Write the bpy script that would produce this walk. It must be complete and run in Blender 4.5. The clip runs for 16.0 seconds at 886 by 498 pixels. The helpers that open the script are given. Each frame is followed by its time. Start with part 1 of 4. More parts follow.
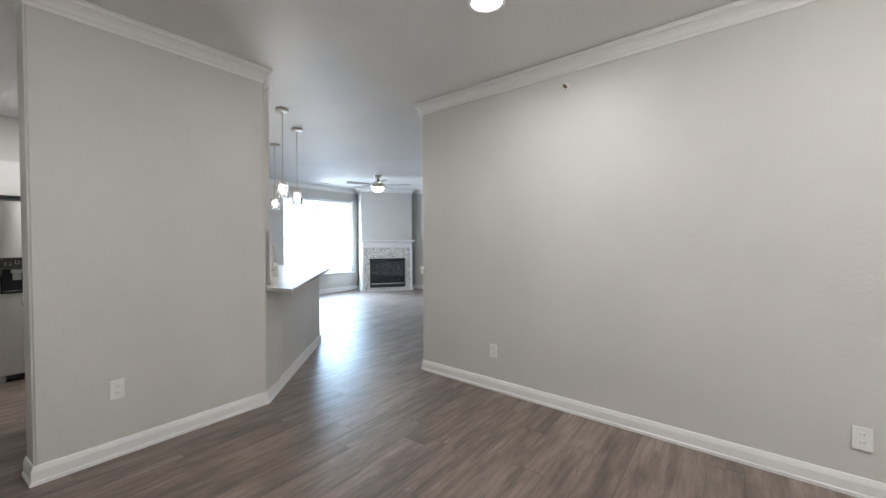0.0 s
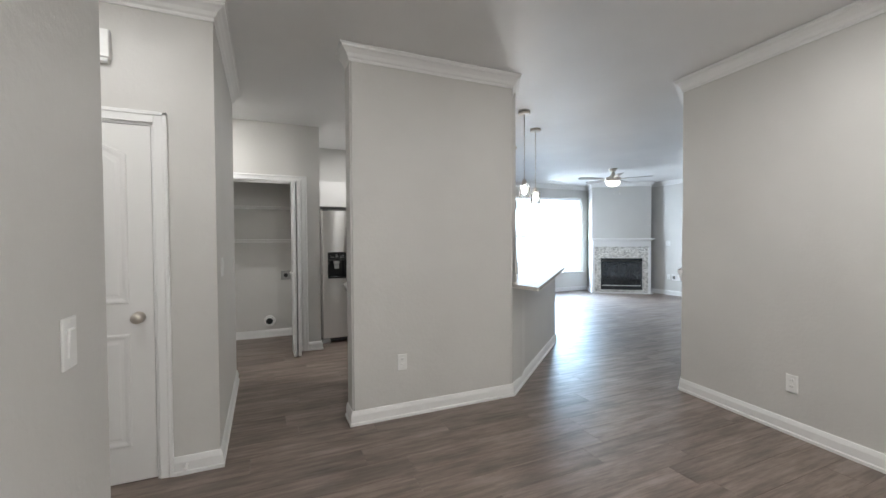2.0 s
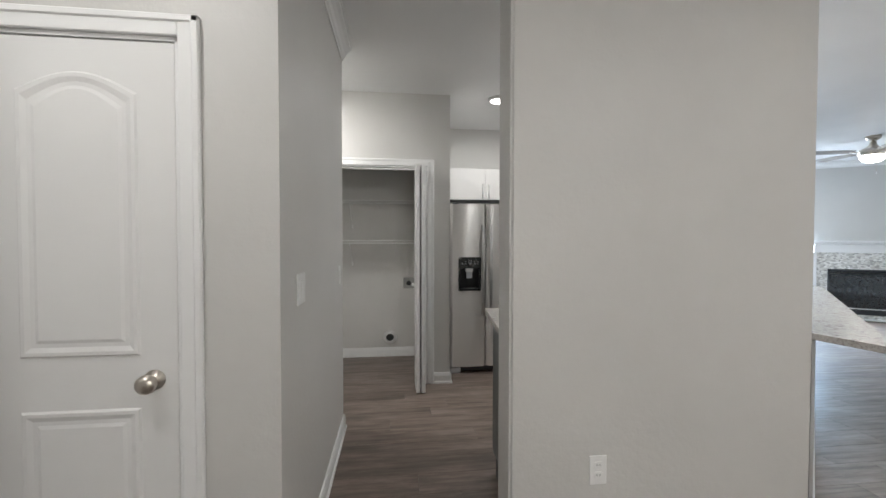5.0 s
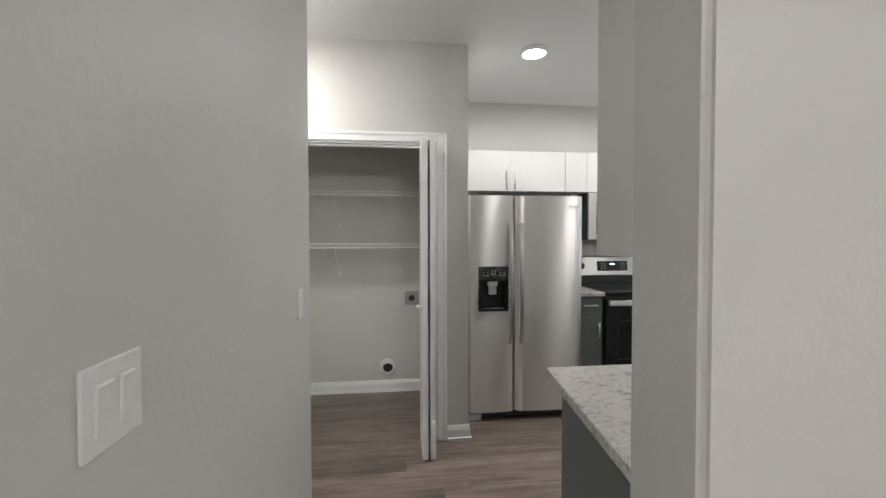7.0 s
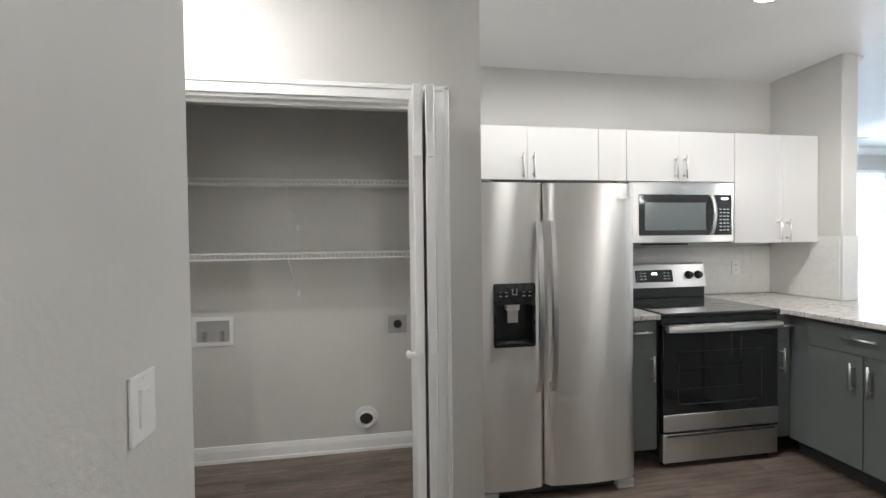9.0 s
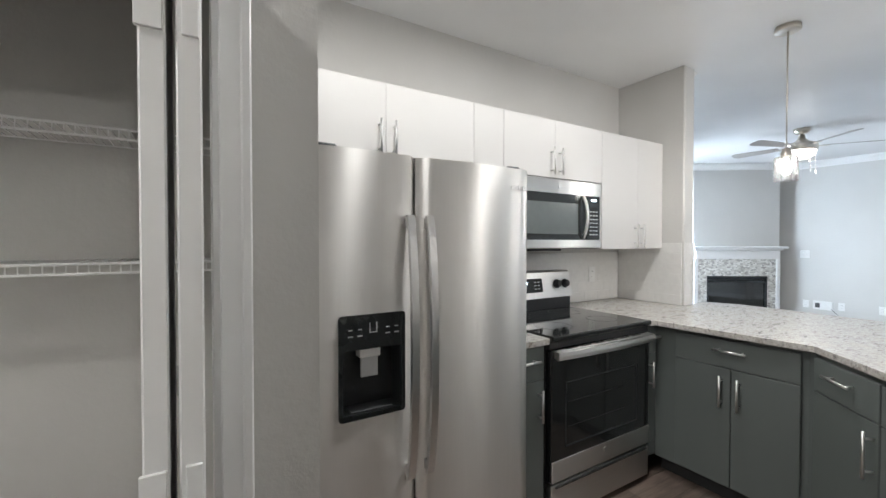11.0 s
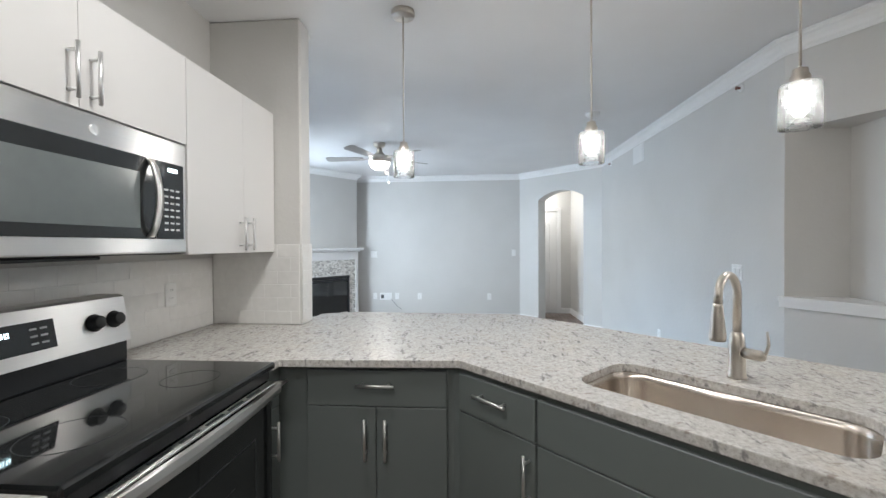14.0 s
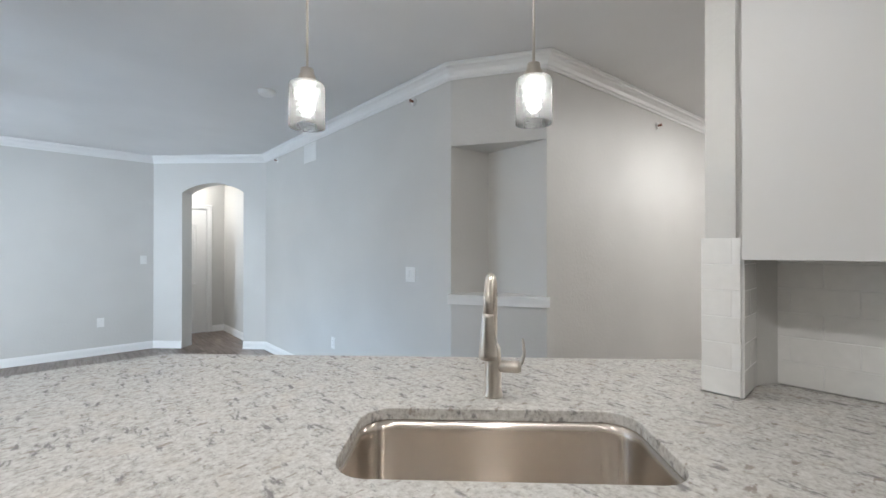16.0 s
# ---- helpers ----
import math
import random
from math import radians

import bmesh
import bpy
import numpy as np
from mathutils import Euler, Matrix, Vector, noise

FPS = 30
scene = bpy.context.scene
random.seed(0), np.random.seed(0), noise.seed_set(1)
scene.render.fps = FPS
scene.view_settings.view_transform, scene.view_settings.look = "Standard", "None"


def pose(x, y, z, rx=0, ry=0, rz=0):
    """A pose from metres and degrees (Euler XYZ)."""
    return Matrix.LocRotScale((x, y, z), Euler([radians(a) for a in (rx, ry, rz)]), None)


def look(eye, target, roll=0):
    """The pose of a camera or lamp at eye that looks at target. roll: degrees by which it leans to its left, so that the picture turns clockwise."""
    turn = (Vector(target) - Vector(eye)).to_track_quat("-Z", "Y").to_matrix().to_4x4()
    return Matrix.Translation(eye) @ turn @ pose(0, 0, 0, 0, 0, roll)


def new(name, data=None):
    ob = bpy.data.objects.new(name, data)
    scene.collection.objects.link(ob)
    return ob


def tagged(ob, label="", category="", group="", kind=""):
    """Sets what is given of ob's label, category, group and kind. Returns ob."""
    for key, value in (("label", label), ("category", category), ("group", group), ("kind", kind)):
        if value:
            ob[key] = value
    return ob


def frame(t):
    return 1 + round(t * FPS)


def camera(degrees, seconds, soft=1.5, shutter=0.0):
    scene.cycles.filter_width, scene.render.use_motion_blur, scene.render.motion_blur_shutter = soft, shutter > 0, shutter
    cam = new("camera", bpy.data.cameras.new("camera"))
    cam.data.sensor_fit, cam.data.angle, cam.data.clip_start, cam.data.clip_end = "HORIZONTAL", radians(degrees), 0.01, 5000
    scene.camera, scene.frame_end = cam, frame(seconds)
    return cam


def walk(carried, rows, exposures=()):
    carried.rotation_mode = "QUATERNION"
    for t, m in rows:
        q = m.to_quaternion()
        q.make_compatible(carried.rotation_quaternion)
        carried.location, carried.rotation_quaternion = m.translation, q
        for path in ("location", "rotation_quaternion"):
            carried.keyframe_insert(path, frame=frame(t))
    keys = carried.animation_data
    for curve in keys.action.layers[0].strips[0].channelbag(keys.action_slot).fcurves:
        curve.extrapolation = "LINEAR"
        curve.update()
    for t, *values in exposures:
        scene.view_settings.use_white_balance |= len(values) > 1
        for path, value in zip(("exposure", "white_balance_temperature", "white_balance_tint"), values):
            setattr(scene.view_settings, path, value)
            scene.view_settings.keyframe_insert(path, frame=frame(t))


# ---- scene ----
cam = camera(95.1, 16.0)
PATH = [
    (0, (0.028, -1.975, 1.282), (1.652, -0.809, 1.24), -0.2),
    (0.5, (-0.016, -2.015, 1.278), (1.433, -0.637, 1.237), -0.4),
    (1, (-0.051, -1.992, 1.266), (1.192, -0.425, 1.227), -0.4),
    (1.5, (-0.065, -1.925, 1.278), (0.955, -0.206, 1.233), -0.3),
    (2, (-0.067, -1.793, 1.288), (0.742, 0.036, 1.242), -0.3),
    (2.5, (-0.074, -1.642, 1.284), (0.556, 0.256, 1.239), -0.2),
    (3, (-0.075, -1.457, 1.295), (0.4, 0.486, 1.251), -0.2),
    (3.5, (-0.054, -1.227, 1.29), (0.317, 0.738, 1.246), -0.1),
    (4, (-0.019, -0.981, 1.282), (0.303, 0.992, 1.241), -0.1),
    (4.2, (-0.003, -0.888, 1.288), (0.296, 1.089, 1.245), 0.0),
    (6.5, (0.075, 0.275, 1.331), (0.28, 2.264, 1.282), -0.1),
    (7, (0.070, 0.508, 1.340), (0.298, 2.494, 1.290), -0.1),
    (7.5, (0.09, 0.726, 1.345), (0.295, 2.715, 1.295), -0.1),
    (8, (0.08, 0.942, 1.358), (0.286, 2.93, 1.306), -0.2),
    (8.2, (0.083, 1.024, 1.357), (0.287, 3.013, 1.306), -0.4),
    (10.3, (0.182, 1.957, 1.359), (0.913, 3.818, 1.342), -0.4),
    (10.5, (0.22, 2.015, 1.369), (1.034, 3.842, 1.341), -0.2),
    (11, (0.29, 2.179, 1.365), (1.335, 3.884, 1.332), -0.0),
    (11.5, (0.393, 2.319, 1.377), (1.656, 3.869, 1.339), -0.0),
    (12, (0.46, 2.446, 1.366), (1.929, 3.804, 1.336), 0.2),
    (12.5, (0.573, 2.543, 1.366), (2.237, 3.652, 1.336), 0.2),
    (13, (0.73, 2.631, 1.368), (2.556, 3.447, 1.341), -0.1),
    (13.5, (0.882, 2.715, 1.36), (2.819, 3.214, 1.337), -0.2),
    (14, (1.046, 2.775, 1.355), (3.04, 2.927, 1.333), -0.3),
    (14.5, (1.199, 2.825, 1.359), (3.186, 2.598, 1.346), -0.1),
    (15, (1.376, 2.812, 1.369), (3.272, 2.178, 1.347), -0.2),
    (15.5, (1.541, 2.824, 1.345), (3.26, 1.801, 1.331), -0.1),
    (16, (1.691, 2.801, 1.326), (3.16, 1.443, 1.333), 0.0),
]
walk(cam, [(t, look(eye, target, roll)) for t, eye, target, roll in PATH], exposures=[(0.0, 1.08), (2.5, 1.18), (4.2, 1.18), (6.3, 1.28), (7.2, 1.43), (8.0, 1.52), (10.5, 1.42), (12.5, 1.26), (14.0, 1.23), (16.0, 1.18)])

# ---- world and lights ----
world = bpy.data.worlds.new("sky")
scene.world = world
world.use_nodes = True
wn = world.node_tree
bg = wn.nodes["Background"]
sky = wn.nodes.new("ShaderNodeTexSky")
sky.sky_type = "NISHITA"
sky.sun_disc = False
sky.sun_elevation, sky.sun_rotation = radians(48), radians(150)
wn.links.new(sky.outputs[0], bg.inputs[0])
bg.inputs[1].default_value = 0.1
H = 2.61  # ceiling height

DAY, WARM = (0.74, 0.87, 1.0), (0.99, 0.985, 0.965)


def lamp(name, kind, at, power, colour, size=0.15, size_y=None, target=None):
    data = bpy.data.lights.new(name, kind)
    data.energy, data.color = power, colour
    if kind == "AREA":
        data.size = size
        if size_y:
            data.shape, data.size_y = "RECTANGLE", size_y
        else:
            data.shape = "DISK"
    else:
        data.shadow_soft_size = size
    ob = new(name, data)
    ob.matrix_world = look(at, target or (at[0], at[1] + 1e-4, at[2] - 1))
    return ob


lamp("sun", "SUN", (0, 0, 9), 2.0, (1, 0.95, 0.88), target=(0.4, 0.7, 8.0)).data.angle = radians(3)
# daylight of the window: the open sky across to the south-east, and the steep part falling to the floor
lamp("window_light", "AREA", (6.26, 6.265, 1.42), 52, DAY, 1.9, 1.75, (6.84, 5.265, 1.40)).data.spread = radians(122)
lamp("window_light", "AREA", (6.26, 6.275, 1.42), 72, (0.47, 0.71, 1.0), 1.9, 1.75, (5.90, 5.275, 0.30)).data.spread = radians(84)
for p in ((1.00, 3.19), (2.07, 3.18)):
    lamp("kitchen_lamp", "AREA", (*p, H - 0.035), 4.6, WARM, 0.17)
lamp("dining_lamp", "AREA", (2.00, -0.86, H - 0.05), 8, WARM, 0.20)
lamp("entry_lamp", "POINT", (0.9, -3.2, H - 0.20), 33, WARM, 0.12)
lamp("alcove_lamp", "AREA", (-0.84, 0.04, H - 0.05), 3.3, WARM, 0.2)
lamp("hall_lamp", "AREA", (-0.85, 2.56, H - 0.05), 7.2, WARM, 0.2)
lamp("passage_lamp", "AREA", (8.80, 1.60, H - 0.05), 7, WARM, 0.2)
PENDANTS = ((3.22, 3.15), (2.94, 2.24), (2.425, 1.737))
for p in PENDANTS:
    lamp("pendant_lamp", "POINT", (*p, 1.787), 2.0, (1, 0.97, 0.93), 0.025)
FAN = (5.98, 3.93)
lamp("fan_lamp", "AREA", (*FAN, 2.25), 3.5, (1, 0.95, 0.88), 0.2)

# ---- materials ----


def nodes_of(name):
    m = bpy.data.materials.new(name)
    m.use_nodes = True
    nt = m.node_tree
    return m, nt, nt.nodes["Principled BSDF"]


def bump_on(nt, b, height, strength, distance):
    bp = nt.nodes.new("ShaderNodeBump")
    bp.inputs["Strength"].default_value, bp.inputs["Distance"].default_value = strength, distance
    nt.links.new(height, bp.inputs["Height"])
    nt.links.new(bp.outputs[0], b.inputs["Normal"])


def noise_tex(nt, scale, detail=3, rough=0.5, stretch=None, shift=None, source="Position"):
    geo = nt.nodes.new("ShaderNodeNewGeometry")
    v = geo.outputs["Position"]
    if shift is not None:
        ad = nt.nodes.new("ShaderNodeVectorMath")
        ad.operation = "ADD"
        nt.links.new(v, ad.inputs[0])
        nt.links.new(shift, ad.inputs[1])
        v = ad.outputs[0]
    if stretch:
        mp = nt.nodes.new("ShaderNodeVectorMath")
        mp.operation = "MULTIPLY"
        mp.inputs[1].default_value = stretch
        nt.links.new(v, mp.inputs[0])
        v = mp.outputs[0]
    n = nt.nodes.new("ShaderNodeTexNoise")
    n.inputs["Scale"].default_value, n.inputs["Detail"].default_value, n.inputs["Roughness"].default_value = scale, detail, rough
    nt.links.new(v, n.inputs["Vector"])
    return n.outputs["Fac"]


def ramp(nt, fac, stops):
    r = nt.nodes.new("ShaderNodeValToRGB")
    el = r.color_ramp.elements
    while len(el) < len(stops):
        el.new(0.5)
    for e, (p, c) in zip(el, stops):
        e.position, e.color = p, (*c, 1)
    nt.links.new(fac, r.inputs[0])
    return r.outputs[0]


def mix(nt, fac, a, b, mode="MIX"):
    m = nt.nodes.new("ShaderNodeMix")
    m.data_type, m.blend_type = "RGBA", mode
    for sock, val in ((m.inputs[0], fac), (m.inputs[6], a), (m.inputs[7], b)):
        if isinstance(val, (int, float)):
            sock.default_value = val
        elif isinstance(val, tuple):
            sock.default_value = (*val, 1)
        else:
            nt.links.new(val, sock)
    return m.outputs[2]


def paint(name, col, rough=0.5, grain=55, strength=0.25, dist=0.002, var=0.04):
    """Painted surface: orange-peel relief and faint, broad unevenness."""
    m, nt, b = nodes_of(name)
    lo, hi = tuple(c * (1 - var) for c in col), tuple(min(1, c * (1 + var)) for c in col)
    nt.links.new(ramp(nt, noise_tex(nt, 1.3, 3), [(0.3, lo), (0.7, hi)]), b.inputs["Base Color"])
    b.inputs["Roughness"].default_value = rough
    if strength:
        bump_on(nt, b, noise_tex(nt, grain, 3, 0.6), strength, dist)
    return m


def plain(name, col, rough=0.4, metal=0.0, coat=0.0):
    m, nt, b = nodes_of(name)
    fac = noise_tex(nt, 30, 2)
    nt.links.new(ramp(nt, fac, [(0.3, tuple(c * 0.95 for c in col)), (0.7, col)]), b.inputs["Base Color"])
    b.inputs["Roughness"].default_value, b.inputs["Metallic"].default_value = rough, metal
    b.inputs["Coat Weight"].default_value = coat
    return m


def steel(name, col, rough, stretch):
    """Brushed steel: streaks along one direction."""
    m, nt, b = nodes_of(name)
    f = noise_tex(nt, 1.0, 4, 0.6, stretch)
    nt.links.new(ramp(nt, f, [(0.3, tuple(c * 0.965 for c in col)), (0.7, col)]), b.inputs["Base Color"])
    b.inputs["Metallic"].default_value = 1.0
    r = ramp(nt, f, [(0.3, (rough * 0.95,) * 3), (0.7, (rough * 1.05,) * 3)])
    nt.links.new(r, b.inputs["Roughness"])
    b.inputs["Anisotropic"].default_value = 0.95
    b.inputs["Anisotropic Rotation"].default_value = 0.25
    tan = nt.nodes.new("ShaderNodeTangent")
    tan.direction_type, tan.axis = "RADIAL", "Z"
    nt.links.new(tan.outputs[0], b.inputs["Tangent"])
    return m


def emit(name, col, strength):
    m, nt, b = nodes_of(name)
    b.inputs["Base Color"].default_value = (*col, 1)
    b.inputs["Emission Color"].default_value = (*col, 1)
    b.inputs["Emission Strength"].default_value = strength
    return m


def glass(name, gloss=0.10, haze=0.0, seeded=False):
    """Thin clear pane: mostly clear, with a gloss that grows towards grazing, and a little haze."""
    m = bpy.data.materials.new(name)
    m.use_nodes = True
    nt = m.node_tree
    nt.nodes.clear()
    out = nt.nodes.new("ShaderNodeOutputMaterial")
    clear, shine, fog = (nt.nodes.new(k) for k in ("ShaderNodeBsdfTransparent", "ShaderNodeBsdfGlossy", "ShaderNodeBsdfTranslucent"))
    clear.inputs[0].default_value = (0.97, 0.98, 0.98, 1)
    fog.inputs[0].default_value = (0.9, 0.92, 0.93, 1)
    shine.inputs["Roughness"].default_value = 0.06
    m1, m2 = nt.nodes.new("ShaderNodeMixShader"), nt.nodes.new("ShaderNodeMixShader")
    m1.inputs[0].default_value = haze
    nt.links.new(clear.outputs[0], m1.inputs[1])
    nt.links.new(fog.outputs[0], m1.inputs[2])
    lw = nt.nodes.new("ShaderNodeLayerWeight")
    lw.inputs["Blend"].default_value = gloss
    nt.links.new(lw.outputs["Fresnel"], m2.inputs[0])
    nt.links.new(m1.outputs[0], m2.inputs[1])
    nt.links.new(shine.outputs[0], m2.inputs[2])
    nt.links.new(m2.outputs[0], out.inputs[0])
    if seeded:
        bp = nt.nodes.new("ShaderNodeBump")
        bp.inputs["Strength"].default_value, bp.inputs["Distance"].default_value = 0.6, 0.004
        nt.links.new(noise_tex(nt, 85, 3), bp.inputs["Height"])
        for s in (shine, fog, lw):
            nt.links.new(bp.outputs[0], s.inputs["Normal"])
    return m


def wood_floor(name, per_island):
    m, nt, b = nodes_of(name)
    if per_island:
        rnd = nt.nodes.new("ShaderNodeNewGeometry").outputs["Random Per Island"]
    else:
        rnd = nt.nodes.new("ShaderNodeObjectInfo").outputs["Random"]
    sh = nt.nodes.new("ShaderNodeVectorMath")
    sh.operation = "MULTIPLY"
    sh.inputs[1].default_value = (37.0, 53.0, 11.0)
    nt.links.new(rnd, sh.inputs[0])
    s = sh.outputs[0]
    grain = noise_tex(nt, 1.0, 6, 0.62, (2.2, 34, 6), s)
    broad = noise_tex(nt, 1.0, 5, 0.66, (2.4, 9, 3), s)
    fine = noise_tex(nt, 1.0, 3, 0.6, (9, 210, 20), s)
    base = ramp(nt, broad, [(0.28, (0.112, 0.085, 0.072)), (0.5, (0.205, 0.160, 0.136)), (0.72, (0.300, 0.245, 0.212))])
    streak = ramp(nt, grain, [(0.34, (0.50, 0.47, 0.45)), (0.55, (1.0, 1.0, 1.0)), (0.75, (1.20, 1.17, 1.14))])
    col = mix(nt, 0.68, base, streak, "MULTIPLY")
    col = mix(nt, 0.35, col, ramp(nt, fine, [(0.35, (0.6, 0.6, 0.6)), (0.6, (1.1, 1.1, 1.1))]), "MULTIPLY")
    col = mix(nt, 1.0, col, ramp(nt, rnd, [(0.0, (0.86, 0.85, 0.84)), (1.0, (1.14, 1.13, 1.12))]), "MULTIPLY")
    nt.links.new(col, b.inputs["Base Color"])
    nt.links.new(ramp(nt, grain, [(0.3, (0.40,) * 3), (0.7, (0.29,) * 3)]), b.inputs["Roughness"])
    bump_on(nt, b, grain, 0.12, 0.002)
    return m


def granite(name):
    m, nt, b = nodes_of(name)
    big = noise_tex(nt, 1.0, 4, 0.65, (18, 44, 30))
    mid = noise_tex(nt, 75, 4, 0.7)
    tan = noise_tex(nt, 9, 3, 0.6)
    c = ramp(nt, mid, [(0.30, (0.36, 0.33, 0.31)), (0.45, (0.52, 0.50, 0.47)), (0.65, (0.66, 0.645, 0.62))])
    c = mix(nt, ramp(nt, big, [(0.33, (1, 1, 1)), (0.43, (0, 0, 0))]), c, (0.25, 0.24, 0.235))
    c = mix(nt, ramp(nt, noise_tex(nt, 1.0, 3, 0.6, (48, 24, 36)), [(0.30, (1, 1, 1)), (0.40, (0, 0, 0))]), c, (0.33, 0.29, 0.26))
    c = mix(nt, ramp(nt, tan, [(0.55, (0, 0, 0)), (0.75, (0.35, 0.35, 0.35))]), c, (0.60, 0.53, 0.45))
    nt.links.new(c, b.inputs["Base Color"])
    b.inputs["Roughness"].default_value = 0.27
    b.inputs["Specular IOR Level"].default_value = 0.30
    return m


def mosaic(name):
    m, nt, b = nodes_of(name)
    geo = nt.nodes.new("ShaderNodeNewGeometry")
    mp = nt.nodes.new("ShaderNodeVectorMath")
    mp.operation = "MULTIPLY"
    mp.inputs[1].default_value = (26, 26, 50)
    nt.links.new(geo.outputs["Position"], mp.inputs[0])
    v = nt.nodes.new("ShaderNodeTexVoronoi")
    v.inputs["Scale"].default_value = 1.0
    nt.links.new(mp.outputs[0], v.inputs["Vector"])
    nt.links.new(ramp(nt, v.outputs["Color"], [(0.15, (0.36, 0.35, 0.33)), (0.45, (0.62, 0.60, 0.56)), (0.8, (0.80, 0.79, 0.76))]), b.inputs["Base Color"])
    b.inputs["Roughness"].default_value = 0.25
    bump_on(nt, b, v.outputs["Distance"], 0.2, 0.003)
    return m


WALL = paint("wall_paint", (0.60, 0.590, 0.570), 0.46, 42, 0.36, 0.0042)
CEIL = paint("ceiling_paint", (0.76, 0.76, 0.76), 0.45, 50, 0.2, 0.003)
TRIM = paint("trim_paint", (0.80, 0.80, 0.795), 0.35, 20, 0.04, 0.001, 0.02)
DOORW = paint("door_paint", (0.76, 0.755, 0.745), 0.38, 120, 0.05, 0.001, 0.02)
UPPER = paint("white_cabinet", (0.67, 0.658, 0.645), 0.38, 20, 0.03, 0.001, 0.015)
GREY = paint("grey_cabinet", (0.145, 0.163, 0.159), 0.42, 60, 0.05, 0.001, 0.06)
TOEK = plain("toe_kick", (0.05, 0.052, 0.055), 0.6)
STEEL = steel("brushed_steel", (0.83, 0.815, 0.795), 0.36, (260, 260, 3))
STEELH = steel("brushed_steel_sideways", (0.83, 0.815, 0.795), 0.36, (3, 260, 260))
SINKM = steel("sink_steel", (0.66, 0.60, 0.54), 0.24, (90, 90, 6))
NICKEL = plain("brushed_nickel", (0.66, 0.61, 0.55), 0.28, 1.0)
CHROME = plain("satin_chrome", (0.80, 0.80, 0.79), 0.36, 1.0)
POLISH = plain("smooth_steel", (0.72, 0.715, 0.71), 0.30, 1.0)
BLACKG = plain("black_glass", (0.020, 0.022, 0.023), 0.06, 0.0, 0.5)
BLACK = plain("black_plastic", (0.022, 0.024, 0.026), 0.4)
DARK = plain("dark_grey_metal", (0.06, 0.065, 0.068), 0.45, 0.3)
GLOW = emit("lamp_diffuser", (1, 0.97, 0.93), 5)
BULB = emit("bulb", (1, 0.98, 0.95), 6)
DIGIT = emit("display_digits", (0.75, 0.95, 1.0), 3)
PALE = plain("pale_marking", (0.55, 0.56, 0.57), 0.5)
GREYP = plain("grey_plate", (0.36, 0.36, 0.35), 0.5)
PLATE = plain("white_plastic", (0.82, 0.82, 0.81), 0.35)
SHADE = glass("seeded_glass", 0.14, 0.024, True)
PANE = glass("window_glass")
WOODF = wood_floor("grey_brown_planks", False)
WOODS = wood_floor("grey_brown_planks_joined", True)
GRAN = granite("speckled_granite")
MOSA = mosaic("stone_mosaic")
TILEM = plain("glossy_white_tile", (0.80, 0.79, 0.77), 0.18)
SPRINK = plain("sprinkler_brass", (0.20, 0.09, 0.06), 0.35, 0.5)
GROUT = plain("grout", (0.79, 0.785, 0.775), 0.8)
WIRE = plain("white_vinyl_wire", (0.80, 0.80, 0.79), 0.45)
BLIND, _nt, _b = nodes_of("blind_slat")
_b.inputs["Base Color"].default_value = (0.86, 0.87, 0.88, 1)
_b.inputs["Roughness"].default_value = 0.5
BACKD = emit("bright_outdoors", (0.84, 0.93, 1.0), 0.47)
# teal-grey colour stands in for the room reflected in the microwave door
SCREEN_SHEEN = plain("oven_screen_sheen", (0.15, 0.17, 0.17), 0.22)

# ---- building helpers ----


def link(name, bm, mat, parent=None, label="", smooth=False):
    me = bpy.data.meshes.new(name)
    bmesh.ops.recalc_face_normals(bm, faces=bm.faces)
    if smooth:
        for f in bm.faces:
            f.smooth = True
    bm.to_mesh(me)
    bm.free()
    for m in (mat if isinstance(mat, (list, tuple)) else [mat]):
        me.materials.append(m)
    ob = new(name, me)
    if parent:
        ob.parent = parent
    if label:
        ob["label"] = label
    return ob


def part(name, bm, mat, parent, label="", smooth=False):
    return link(name, bm, mat, parent, label, smooth)


def thing(name, label, category, group="", m=None):
    ob = new(name)
    ob.empty_display_size = 0.05
    if m is not None:
        ob.matrix_world = m
    return tagged(ob, label, category, group)


def setting(ob, label="", category=""):
    return tagged(ob, label, category, kind="structure")


def box(x0, y0, z0, x1, y1, z1, bevel=0.0, bm=None, seg=1):
    own = bm is None
    b = bmesh.new()
    bmesh.ops.create_cube(b, size=1)
    for v in b.verts:
        v.co = Vector(((x0 + x1) / 2 + v.co.x * (x1 - x0), (y0 + y1) / 2 + v.co.y * (y1 - y0), (z0 + z1) / 2 + v.co.z * (z1 - z0)))
    if bevel:
        bmesh.ops.bevel(b, geom=list(b.edges), offset=bevel, segments=seg, affect="EDGES", profile=0.5)
    if own:
        return b
    join(bm, b)
    return bm


def join(bm, other, m=None):
    if m is not None:
        bmesh.ops.transform(other, matrix=m, verts=other.verts)
    tmp = bpy.data.meshes.new("tmp")
    other.to_mesh(tmp)
    other.free()
    bm.from_mesh(tmp)
    bpy.data.meshes.remove(tmp)
    return bm


def moved(bm, m):
    bmesh.ops.transform(bm, matrix=m, verts=bm.verts)
    return bm


